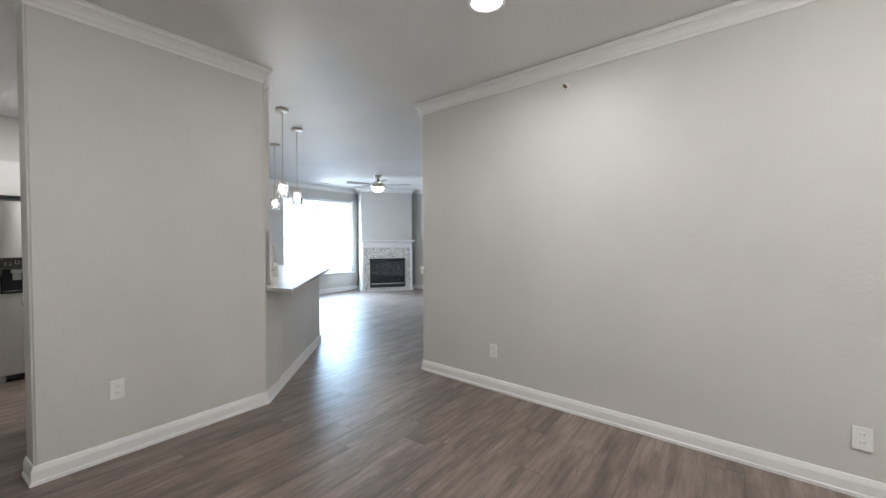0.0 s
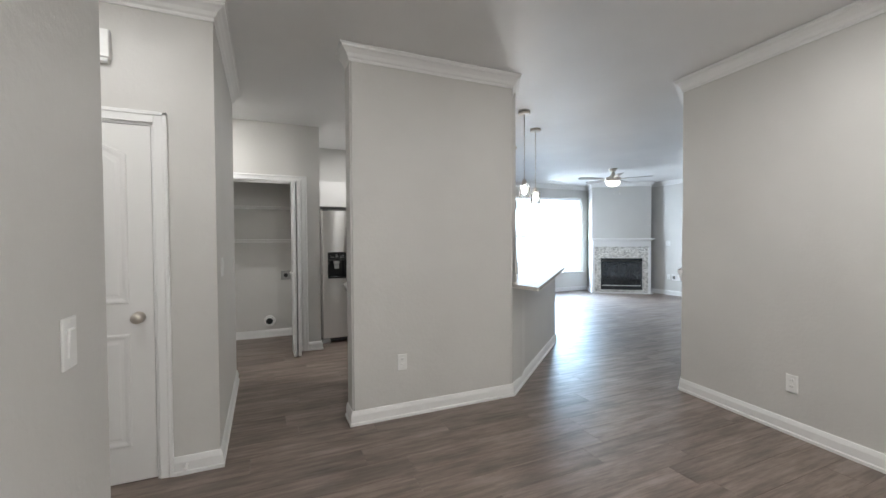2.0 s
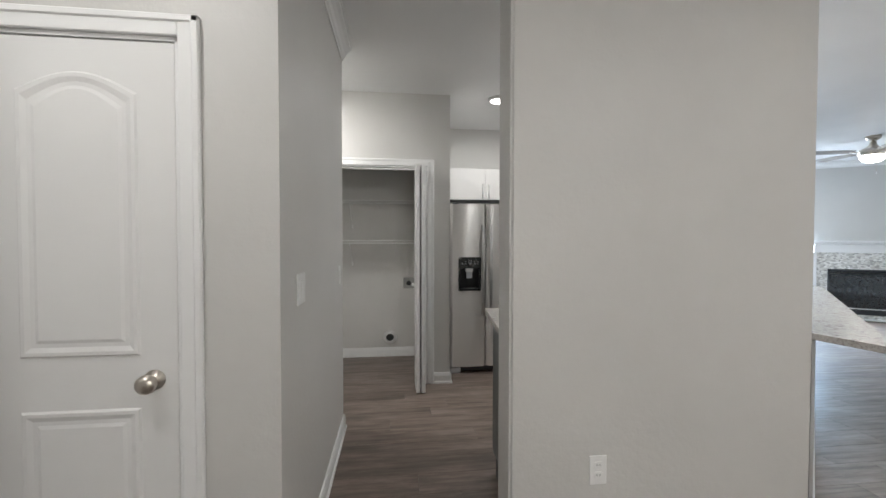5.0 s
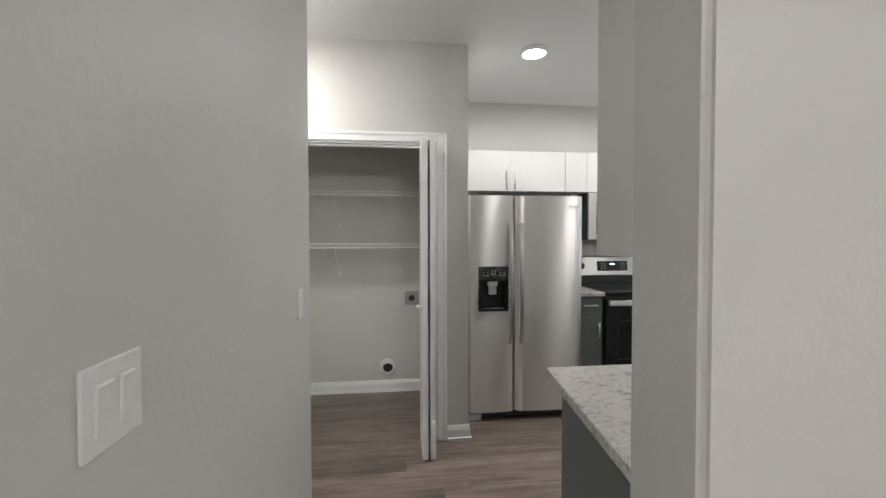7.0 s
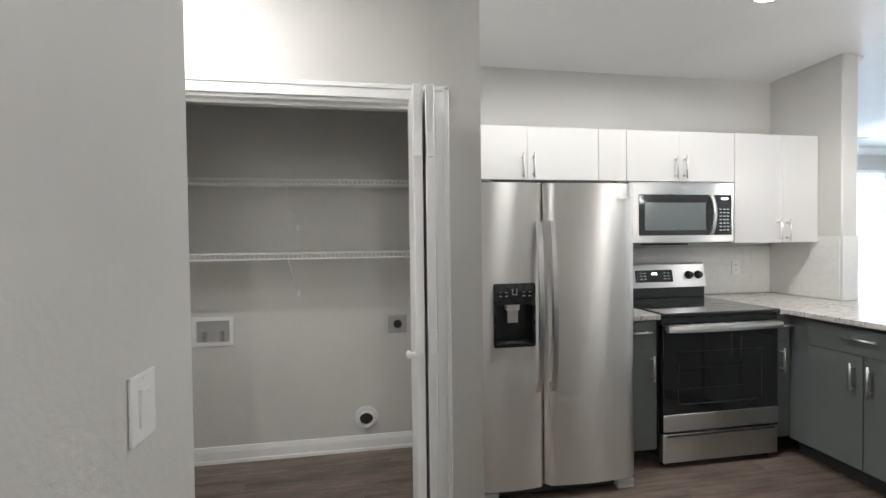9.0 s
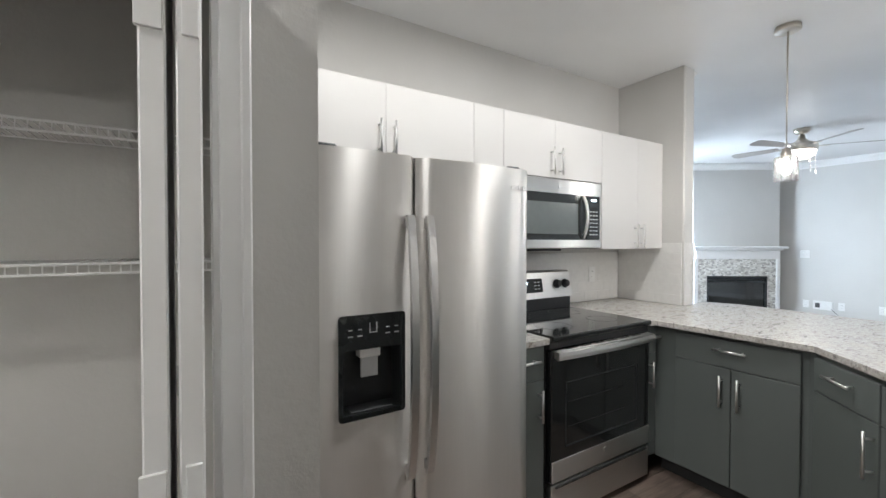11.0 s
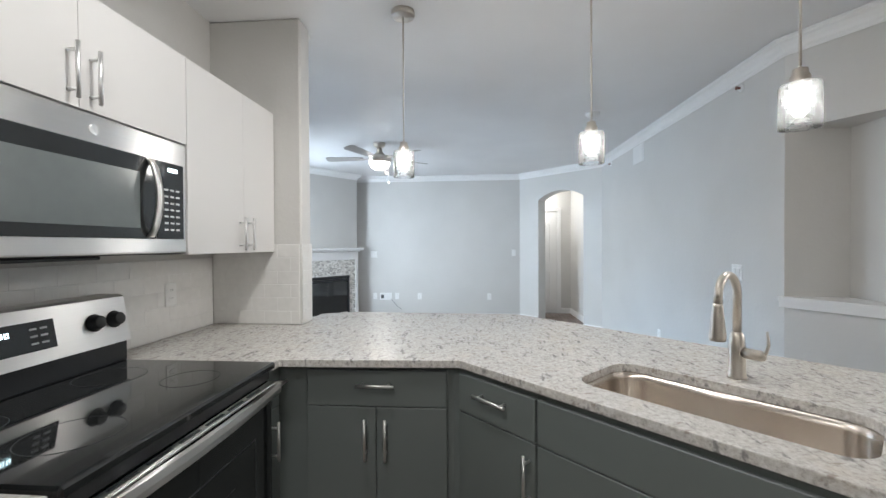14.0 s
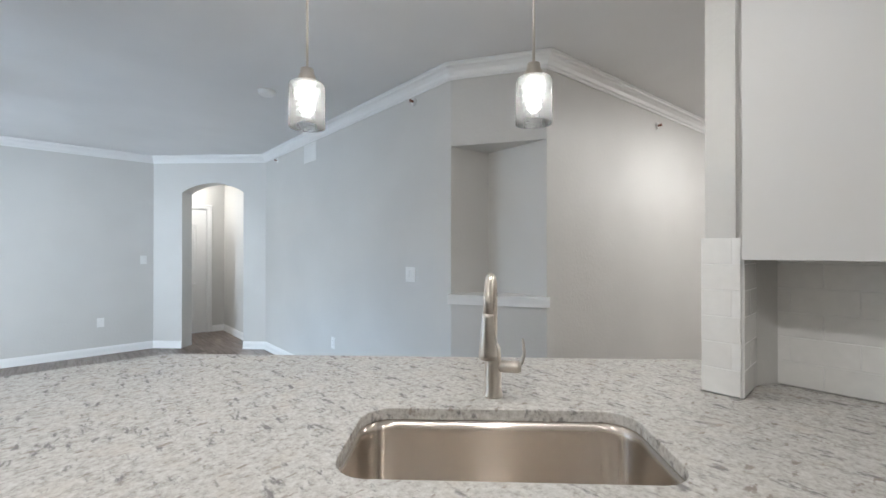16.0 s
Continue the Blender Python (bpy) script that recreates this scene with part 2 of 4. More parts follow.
def prism(poly, z0, z1, holes=(), bevel=0.0):
    """A slab with the plan given as corner points, and holes through it."""
    bm = bmesh.new()
    edges = []
    for ring in (poly, *holes):
        vs = [bm.verts.new((x, y, z0)) for x, y in ring]
        edges += [bm.edges.new((vs[i], vs[(i + 1) % len(vs)])) for i in range(len(vs))]
    if holes:
        bmesh.ops.triangle_fill(bm, edges=edges, use_beauty=True, use_dissolve=False)
    else:
        bm.faces.new(bm.verts[:])
    ext = bmesh.ops.extrude_face_region(bm, geom=bm.faces[:])
    for g in ext["geom"]:
        if isinstance(g, bmesh.types.BMVert):
            g.co.z = z1
    return bm


def wall(name, p0, p1, thick, z1=None, holes=(), z0=0.0, mat=None):
    """A wall with its room face from p0 to p1; it lies to the right of that way. Holes: (from, to, low, high) along it."""
    z1 = H if z1 is None else z1
    d = Vector((p1[0] - p0[0], p1[1] - p0[1], 0))
    n = d.length
    cuts = sorted({0, n, *[s for h in holes for s in h[:2]]})
    bm = bmesh.new()
    for a, b in zip(cuts, cuts[1:]):
        spans = [(z0, z1)]
        for h in holes:
            if h[0] <= a + 1e-6 and b <= h[1] + 1e-6:
                spans = [(z0, h[2]), (h[3], z1)]
        for lo, hi in spans:
            if hi - lo > 1e-4:
                box(a, -thick, lo, b, 0, hi, bm=bm)
    moved(bm, Matrix.Translation((*p0, 0)) @ Matrix.Rotation(math.atan2(d.y, d.x), 4, "Z"))
    return setting(link(name, bm, mat or WALL), "warm grey painted drywall wall with orange-peel texture", "wall")


def sweep(name, line, profile, mat, cat, label, closed=False):
    """A moulding along a plan line; the profile is (out to the left of the way, height)."""
    bm = bmesh.new()
    pts = [Vector(p) for p in line]
    rings = []
    for i, p in enumerate(pts):
        a = (p - pts[i - 1]).normalized() if i else None
        b = (pts[i + 1] - p).normalized() if i + 1 < len(pts) else None
        if a is None:
            a = b
        if b is None:
            b = a
        na, nb = Vector((-a.y, a.x)), Vector((-b.y, b.x))
        mit = (na + nb) / max(0.2, 1 + na.dot(nb))
        rings.append([bm.verts.new((p.x + mit.x * o, p.y + mit.y * o, z)) for o, z in profile])
    k = len(profile)
    for r, s in zip(rings, rings[1:]):
        for j in range(k):
            bm.faces.new((r[j], r[(j + 1) % k], s[(j + 1) % k], s[j]))
    bm.faces.new(rings[0])
    bm.faces.new(rings[-1][::-1])
    return setting(link(name, bm, mat), label, cat)


def tube(points, radius, sides=8, bm=None, cap=True):
    """A round bar along points."""
    bm = bm or bmesh.new()
    pts = [Vector(p) for p in points]
    rings = []
    ref = None
    for i, p in enumerate(pts):
        t = (pts[min(i + 1, len(pts) - 1)] - pts[max(i - 1, 0)]).normalized()
        if ref is None:
            ref = t.orthogonal().normalized()
        ref = (ref - t * ref.dot(t)).normalized()
        o = t.cross(ref)
        r = radius[i] if isinstance(radius, (list, tuple)) else radius
        rings.append([bm.verts.new(p + (ref * math.cos(a) + o * math.sin(a)) * r) for a in [2 * math.pi * k / sides for k in range(sides)]])
    for r, s in zip(rings, rings[1:]):
        for k in range(sides):
            bm.faces.new((r[k], r[(k + 1) % sides], s[(k + 1) % sides], s[k]))
    if cap:
        bm.faces.new(rings[0][::-1])
        bm.faces.new(rings[-1])
    return bm


def lathe(profile, sides=28, bm=None, at=(0, 0, 0), ring=False):
    """A turned body: profile of (radius, height)."""
    bm = bm or bmesh.new()
    rings = [[bm.verts.new((at[0] + r * math.cos(2 * math.pi * k / sides), at[1] + r * math.sin(2 * math.pi * k / sides), at[2] + z)) for k in range(sides)] for r, z in profile]
    for r, s in zip(rings, rings[1:]):
        for k in range(sides):
            bm.faces.new((r[k], r[(k + 1) % sides], s[(k + 1) % sides], s[k]))
    if ring:
        for k in range(sides):
            bm.faces.new((rings[-1][k], rings[-1][(k + 1) % sides], rings[0][(k + 1) % sides], rings[0][k]))
        return bm
    if profile[0][0] > 1e-5:
        bm.faces.new(rings[0][::-1])
    if profile[-1][0] > 1e-5:
        bm.faces.new(rings[-1])
    return bm


def rounded(u0, v0, u1, v1, r, n=6):
    out = []
    for cx, cy, a0 in ((u1 - r, v1 - r, 0), (u0 + r, v1 - r, 90), (u0 + r, v0 + r, 180), (u1 - r, v0 + r, 270)):
        for k in range(n + 1):
            a = radians(a0 + 90 * k / n)
            out.append((cx + r * math.cos(a), cy + r * math.sin(a)))
    return out


def facing(x, y, z, yaw):
    """Pose of a thing built in its own axes: x to the right, y into the wall, z up; yaw turns it."""
    return pose(x, y, z, 0, 0, yaw)


def bar_handle(parent, x, z, length, upright, y=0.0, r=0.006, stand=0.032):
    """Straight bar pull on two posts, on a front that faces -y."""
    bm = bmesh.new()
    h = length / 2
    if upright:
        ends, posts = ((x, y - stand, z - h), (x, y - stand, z + h)), (z - h * 0.7, z + h * 0.7)
        for p in posts:
            tube(((x, y, p), (x, y - stand, p)), r * 0.8, 8, bm)
    else:
        ends, posts = ((x - h, y - stand, z), (x + h, y - stand, z)), (x - h * 0.7, x + h * 0.7)
        for p in posts:
            tube(((p, y, z), (p, y - stand, z)), r * 0.8, 8, bm)
    tube(ends, r, 10, bm)
    return part("handle", bm, CHROME, parent, "satin chrome bar pull", True)

# ---- structure ----
ceil_bm = box(-1.6, -4.2, H, 10.6, 6.4, H + 0.12)
setting(link("ceiling", ceil_bm, CEIL), "smooth off-white painted ceiling", "ceiling")
setting(link("floor", box(-1.6, -4.2, -0.14, 10.6, 6.4, -0.012), DARK), "wood-look plank floor on a dark underlay", "floor")
FLOOR = bpy.data.objects["floor"]

BN = 1.19  # kitchen face of the wall block
blk = prism([(0.483, 1.01), (1.795, 1.01), (2.05, 1.43), (1.955, 1.43), (1.955, BN), (0.483, BN)], 0, H)
bmesh.ops.bevel(blk, geom=[e for e in blk.edges if abs(e.verts[0].co.z - e.verts[1].co.z) > 1], offset=0.012, segments=3, affect="EDGES")
setting(link("wall_block", blk, WALL), "warm grey full-height wall between dining area and kitchen", "wall")
wall("wall_dining", (3.159, 0.445), (2.70, -4.0), -0.14)
wall("wall_south", (2.70, -4.0), (-0.475, -4.0), -0.14)
wall("wall_entry", (-0.475, -4.0), (-0.475, -0.37), -0.13)
wall("wall_alcove_south", (-0.605, -0.37), (-1.31, -0.37), -0.12)
wall("wall_alcove_west", (-1.31, -0.60), (-1.31, 0.82), -0.12, holes=[(0.46, 1.30, 0, 1.93)])
wall("wall_closet_door", (-1.31, 0.82), (-0.31, 0.82), -0.12, holes=[(0.144, 0.714, 0, 1.915)])
lw = prism([(-0.43, 0.94), (-0.31, 0.94), (-0.31, 2.35), (-0.43, 2.35)], 0, H)
bmesh.ops.bevel(lw, geom=[e for e in lw.edges if abs(e.verts[0].co.z - e.verts[1].co.z) > 1 and e.verts[0].co.y > 2], offset=0.01, segments=3, affect="EDGES")
setting(link("wall_corridor", lw, WALL), "warm grey painted corridor wall", "wall")
wall("wall_hall_south", (-0.43, 2.35), (-1.42, 2.35), -0.12)
wall("wall_hall_west", (-1.42, 2.35), (-1.42, 3.155), -0.12)
wall("wall_laundry_front", (-1.42, 3.155), (0.542, 3.155), -0.115, holes=[(0.20, 1.755, 0, 1.965)])
wall("wall_laundry_east", (0.542, 3.27), (0.542, 4.25), -0.105)
wall("wall_laundry_back", (-1.42, 4.08), (0.46, 4.08), -0.10)
wall("wall_laundry_west", (-1.30, 3.27), (-1.30, 4.08), -0.12)
wall("wall_kitchen_back", (0.437, 4.25), (3.23, 4.25), -0.14)
SX0, SX1, SY = 3.23, 3.36, 3.73
setting(link("wall_stub", box(SX0, SY, 0, SX1, 6.15, H, 0.008), WALL), "warm grey wall end beside the kitchen peninsula", "wall")
wall("wall_living_north", (3.36, 6.15), (8.42, 6.15), -0.14, holes=[(1.91, 3.92, 0.48, 2.30)])
wall("wall_living_east", (8.42, 6.15), (8.42, 1.95), -0.14)
wall("wall_living_south", (7.32, 0.85), (3.72, 0.85), -0.14)
# wall with the arched way through
A0, A1 = Vector((8.42, 1.95)), Vector((7.32, 0.85))
AL = (A1 - A0).length
S0, S1, SPR, APX = 0.40, 1.25, 2.11, 2.24
outline = [(0, 0), (S0, 0), (S0, SPR)]
for k in range(1, 16):
    u = k / 16
    outline.append((S0 + (S1 - S0) * u, SPR + (APX - SPR) * math.sin(math.pi * u) ** 0.8))
outline += [(S1, SPR), (S1, 0), (AL, 0), (AL, H), (0, H)]
ab = bmesh.new()
ab.faces.new([ab.verts.new((s, 0, z)) for s, z in outline])
ex = bmesh.ops.extrude_face_region(ab, geom=ab.faces[:])
bmesh.ops.translate(ab, verts=[g for g in ex["geom"] if isinstance(g, bmesh.types.BMVert)], vec=(0, 0.20, 0))
AM = Matrix.Translation((*A0, 0)) @ Matrix.Rotation(math.atan2(-1.1, -1.1), 4, "Z")
bmesh.ops.triangulate(ab, faces=ab.faces[:])
setting(link("wall_arch", moved(ab, AM), WALL), "grey painted angled wall with an arched doorway", "wall")
# angled wall with the triangular niche
N0, N1 = (3.72, 0.85), (3.165, 0.52)
nm = bmesh.new()
NZ0, NZ1 = 1.0, 2.05
for z0, z1 in ((0, NZ0), (NZ1, H)):
    join(nm, prism([N0, N1, (3.159, 0.445), (3.82, 0.38), (3.82, 0.85)], z0, z1))
join(nm, prism([N0, (3.82, 0.85), (3.82, 0.38), (3.68, 0.50)], NZ0, NZ1))
join(nm, prism([N1, (3.68, 0.50), (3.82, 0.38), (3.159, 0.445)], NZ0, NZ1))
setting(link("wall_niche", nm, WALL), "grey painted angled wall with a tall recessed niche", "wall")
# chimney breast across the corner
F0, F1 = Vector((7.10, 5.62)), Vector((8.16, 4.86))
fd = (F1 - F0).normalized()
fn = Vector((-fd.y, fd.x))
FW = (F1 - F0).length
FM = Matrix.Translation((*F0, 0)) @ Matrix.Rotation(math.atan2(fd.y, fd.x), 4, "Z")
fb = bmesh.new()
OX0, OX1, OZ0, OZ1 = 0.20, 1.11, 0.09, 0.83
for a, b, lo, hi in ((0, OX0, 0, H), (OX1, FW, 0, H), (OX0, OX1, 0, OZ0), (OX0, OX1, OZ1, H)):
    box(a, 0, lo, b, 0.60, hi, bm=fb)
box(OX0, 0.42, OZ0, OX1, 0.60, OZ1, bm=fb)
setting(link("wall_chimney", moved(fb, FM), WALL), "grey painted chimney breast across the corner", "wall")
# half walls under the bar top
hw = prism([(1.802, 1.018), (3.27, 2.28), (3.27, 3.73), (3.15, 3.73), (3.15, 2.33), (2.0, 1.172)], 0, 0.884)
setting(link("wall_half", hw, WALL), "grey painted half wall under the granite bar", "wall")
# passage beyond the arch, in the axes of the arch wall: along it, and behind it


def ap(s, d):
    v = AM @ Vector((s, d, 0))
    return (v.x, v.y)


wall("wall_passage_south", (9.13, 0.89), (7.66, 0.89), -0.10)
wall("wall_passage_east", (9.13, 2.70), (9.13, 0.89), -0.10, holes=[(0.82, 1.56, 0, 2.0)])
wall("wall_passage_north", (8.56, 2.70), (9.23, 2.70), -0.10)

# mouldings
BASE = [(0, 0), (0.021, 0), (0.021, 0.018), (0.014, 0.022), (0.014, 0.070), (0.010, 0.086), (0.006, 0.098), (0, 0.100)]
CROWN = [(o * 0.78, H - 0.002 - (0.115 - h) * 0.86) for o, h in ((0, 0), (0.008, 0), (0.010, 0.020), (0.022, 0.030), (0.034, 0.053), (0.058, 0.075), (0.078, 0.085), (0.082, 0.101), (0.092, 0.103), (0.092, 0.113), (0, 0.113))]
BL, CL = "white painted baseboard with a stepped top", "white painted stepped crown moulding"
WB = [(2.70, -4.0), (3.165, 0.52), (3.72, 0.85), (7.32, 0.85)]
for n, ln in (
    ("baseboard", WB + [tuple(A1 + (A0 - A1).normalized() * (AL - S1))]),
    ("baseboard", [tuple(A1 + (A0 - A1).normalized() * (AL - S0)), (8.42, 1.95), (8.42, 5.20)]),
    ("baseboard", [(7.46, 6.15), (3.36, 6.15), (3.36, 3.73)]),
    ("baseboard", [(8.42, 5.17), tuple(F1 + fn * 0.32), tuple(F1 + fd * 0.0), tuple(F1 - fd * 0.03)]),
    ("baseboard", [tuple(F0 + fd * 0.03), tuple(F0), tuple(F0 + fn * 0.62)]),
    ("baseboard", [(3.27, 3.73), (3.27, 2.28), (1.795, 1.01), (0.483, 1.01), (0.483, 1.19)]),
    ("baseboard", [(-0.31, 2.35), (-0.31, 0.82), (-0.535, 0.82)]),
    ("baseboard", [(-1.225, 0.82), (-1.31, 0.82), (-1.31, 0.76)]),
    ("baseboard", [(-0.43, 2.35), (-0.31, 2.35), (-0.31, 2.30)]),
    ("baseboard", [(-0.605, -0.37), (-0.475, -0.37), (-0.475, -4.0), (2.70, -4.0)]),
    ("baseboard", [(0.542, 3.40), (0.542, 3.155), (0.40, 3.155)]),
    ("baseboard", [(0.46, 4.08), (-1.30, 4.08)]),
    ("baseboard", [(7.70, 0.89), (9.13, 0.89), (9.13, 1.07)]),
):
    # the room lies to the left of each line
    sweep(n, ln, BASE, TRIM, "baseboard", BL)
for ln in (
    WB + [(8.42, 1.95), (8.42, 5.22), tuple(F1), tuple(F0), (7.48, 6.15), (3.36, 6.15), (3.36, 3.75)],
    [(2.05, 1.42), (1.795, 1.01), (0.483, 1.01), (0.483, 1.17)],
    [(-0.31, 2.34), (-0.31, 0.82), (-1.31, 0.82), (-1.31, -0.37), (-0.475, -0.37), (-0.475, -4.0), (2.70, -4.0)],
):
    sweep("crown", ln, CROWN, TRIM, "crown moulding", CL)
ns = bmesh.new()
for off, z0, z1 in ((0.032, NZ0 - 0.004, NZ0 + 0.022), (0.018, NZ0 - 0.045, NZ0 - 0.004)):
    w = Vector((-0.555, -0.33)).normalized()
    o = Vector((-w.y, w.x)) * -off
    a, b = Vector(N0) - w * 0.02, Vector(N1) + w * 0.02
    join(ns, prism([tuple(a + o), tuple(b + o), tuple(b - o * 0.1), (3.67, 0.51), tuple(a - o * 0.1)] if z1 > NZ0 else [tuple(a + o), tuple(b + o), tuple(b), tuple(a)], z0, z1))
setting(link("niche_sill", ns, TRIM), "white painted moulded sill of the wall niche", "sill")


def casing(name, width, height, m, w=0.062):
    """Door casing round an opening: two legs and a head with a stepped face."""
    bm = bmesh.new()
    for x0, x1 in ((-w, 0), (width, width + w)):
        box(x0, -0.014, 0, x1, 0, height + w, 0.003, bm)
        xi = x0 if x0 < 0 else x1 - 0.022
        box(xi, -0.020, 0, xi + 0.022, -0.012, height + w, 0.004, bm)
    box(0, -0.014, height, width, 0, height + w, 0.003, bm)
    box(-w, -0.020, height + w - 0.022, width + w, -0.012, height + w, 0.004, bm)
    # jambs
    box(-0.001, 0, 0, 0.012, 0.115, height, bm=bm)
    box(width - 0.012, 0, 0, width + 0.001, 0.115, height, bm=bm)
    box(0, 0, height - 0.012, width, 0.115, height + 0.001, bm=bm)
    return setting(link(name, moved(bm, m), TRIM), "white painted door casing with a stepped face", "door casing")


casing("trim_closet_door", 0.57, 1.915, facing(-1.166, 0.82, 0, 0))
casing("trim_laundry", 1.555, 1.965, facing(-1.22, 3.155, 0, 0))
casing("trim_alcove_door", 0.84, 1.93, facing(-1.31, 0.70 - 0.84, 0, 90))

# ---- doors ----


def panel_door(name, width, height, m, knob_right=True, label=""):
    """Moulded two-panel door: an arched upper panel and a square lower one, with lever hinges and a knob."""
    top = setting(new(name), label, "door")
    top.matrix_world = m
    part("door_leaf", box(0.003, 0.0, 0.008, width - 0.003, 0.035, height - 0.004, 0.002), DOORW, top)
    iw, x0 = width * 0.60, width * 0.20

    def outline(inset, z0, z1, arch):
        a, b = x0 + inset, x0 + iw - inset
        pts = [(a, z0 + inset), (b, z0 + inset), (b, z1 - inset)]
        if arch:
            for k in range(1, 12):
                u = k / 12
                pts.append((b + (a - b) * u, z1 - inset + arch * math.sin(math.pi * u)))
        pts.append((a, z1 - inset))
        return pts

    for z0, z1, arch in ((0.96, 1.745, 0.058), (0.20, 0.80, 0.0)):
        bm = bmesh.new()
        prev = None
        for inset, y in ((0.0, 0.000), (0.006, -0.006), (0.016, -0.006), (0.030, -0.001), (0.042, -0.001), (0.052, -0.004)):
            ring = [bm.verts.new((x, y, z)) for x, z in outline(inset, z0, z1, arch)]
            if prev:
                for j in range(len(ring)):
                    bm.faces.new((prev[j], prev[(j + 1) % len(ring)], ring[(j + 1) % len(ring)], ring[j]))
            prev = ring
        bm.faces.new(prev)
        part("door_panel", bm, DOORW, top)
    kx = width - 0.07 if knob_right else 0.07
    kb = lathe([(0.0, 0.001), (0.030, 0.001), (0.031, 0.006), (0.014, 0.010), (0.011, 0.028), (0.024, 0.034), (0.029, 0.046), (0.027, 0.058), (0.015, 0.066), (0.0, 0.067)], 24)
    part("door_knob", moved(kb, Matrix.Translation((kx, 0, 0.885)) @ Matrix.Rotation(radians(90), 4, "X")), NICKEL, top, "round satin nickel door knob", True)
    for z in (0.18, 0.98, 1.66):
        part("hinge", tube(((0.0, -0.006, z - 0.04), (0.0, -0.006, z + 0.04)), 0.007, 8), DOORW, top)
    return top


panel_door("door_1", 0.546, 1.903, facing(-1.154, 0.824, 0, 0), True, "closed white two-panel arch-top closet door with nickel knob")
panel_door("door_2", 0.816, 1.918, facing(-1.314, -0.128, 0, 90), True, "closed white two-panel door in a white casing")
panel_door("door_3", 0.716, 1.985, facing(9.134, 1.868, 0, -90), False, "closed white panel door in the passage beyond the arch")
casing("trim_passage_door", 0.74, 2.0, facing(9.13, 1.88, 0, -90))
stop = thing("door_stop", "white spring door stop on the baseboard", "door stop")
part("spring", tube(((-0.47, 0.80, 0.06), (-0.47, 0.745, 0.06)), 0.006, 8), TRIM, stop)
part("tip", tube(((-0.47, 0.745, 0.06), (-0.47, 0.73, 0.06)), 0.009, 8), PLATE, stop)

bif = setting(new("door_4"), "white bifold laundry doors folded open against the jamb", "bifold door")
for x in (0.222, 0.268):
    lf = part("bifold_leaf", box(x, 2.905, 0.012, x + 0.034, 3.17, 1.945, 0.003), DOORW, bif)
    for z in (0.20, 0.98, 1.72):
        part("hinge", box(x - 0.004 if x < 0.25 else x + 0.008, 2.899, z - 0.045, x + 0.03, 2.906, z + 0.045, 0.001), PLATE, lf)
part("door_knob", moved(lathe([(0.0, 0), (0.010, 0), (0.008, 0.014), (0.017, 0.024), (0.013, 0.034), (0, 0.036)], 16), Matrix.Translation((0.222, 2.93, 0.93)) @ Matrix.Rotation(radians(-90), 4, "Y")), PLATE, bif, "small white knob", True)
part("track", box(-1.20, 3.195, 1.94, 0.32, 3.225, 1.953), CHROME, bif)

# ---- window ----
win = setting(new("window_1"), "wide bright window with white horizontal blinds", "window")
for xa, xb in ((5.27, 5.31), (6.245, 6.295), (7.24, 7.28)):
    part("window_frame", box(xa, 6.19, 0.48, xb, 6.25, 2.30, 0.003), TRIM, win)
for za, zb in ((0.48, 0.52), (1.36, 1.40), (2.26, 2.30)):
    for xa, xb in ((5.31, 6.245), (6.295, 7.24)):
        part("window_frame", box(xa, 6.19, za, xb, 6.25, zb, 0.003), TRIM, win)
part("window_sill", box(5.22, 6.09, 0.455, 7.33, 6.19, 0.479, 0.004), TRIM, win)
for xa, xb in ((5.31, 6.245), (6.295, 7.24)):
    for za, zb in ((0.52, 1.36), (1.40, 2.26)):
        g = part("pane", box(xa, 6.215, za, xb, 6.221, zb), PANE, win)
        g.visible_shadow = False
setting(link("backdrop", box(3.6, 7.6, -0.5, 9.2, 7.62, 4.5), BACKD), "overexposed pale outdoors beyond the window", "backdrop")
slat = bpy.data.meshes.new("slat")
sb = moved(box(-0.478, -0.021, -0.0012, 0.478, 0.021, 0.0012), Matrix.Rotation(radians(38), 4, "X"))
sb.to_mesh(slat)
sb.free()
slat.materials.append(BLIND)
for cx in (5.775, 6.765):
    bl = thing("window_blind", "white horizontal slat blind, lowered with open slats", "blind", "living room blinds")
    part("headrail", box(cx - 0.482, 6.145, 2.245, cx + 0.482, 6.185, 2.295, 0.003), BLIND, bl)
    part("bottom_rail", box(cx - 0.478, 6.148, 0.485, cx + 0.478, 6.178, 0.500, 0.003), BLIND, bl)
    for k in range(40):
        s = new("slat", slat)
        s.parent = bl
        s.location = (cx, 6.163, 0.522 + k * 0.0435)
    for dx in (-0.3, 0.3):
        part("cord", tube(((cx + dx, 6.150, 0.50), (cx + dx, 6.150, 2.25)), 0.0015, 5), BLIND, bl)

# ---- fireplace ----
fp = thing("fireplace", "gas fireplace with black glass front and stone mosaic surround", "fireplace", m=FM)
for a, b, lo, hi in ((0.06, OX0, 0.03, 1.10), (OX1, 1.26, 0.03, 1.10), (OX0, OX1, OZ1, 1.10), (OX0, OX1, 0.03, OZ0)):
    part("surround", box(a, -0.028, lo, b, -0.001, hi), MOSA, fp, "grey and white stone mosaic")
part("hearth_strip", box(-0.02, -0.075, 0, 1.34, -0.001, 0.028, 0.004), TRIM, fp)
fr = part("firebox_frame", box(OX0, -0.040, OZ1 - 0.05, OX1, -0.002, OZ1 - 0.002, 0.004), BLACK, fp)
part("firebox_frame", box(OX0, -0.040, OZ0 + 0.002, OX1, -0.002, OZ0 + 0.07, 0.004), BLACK, fp)
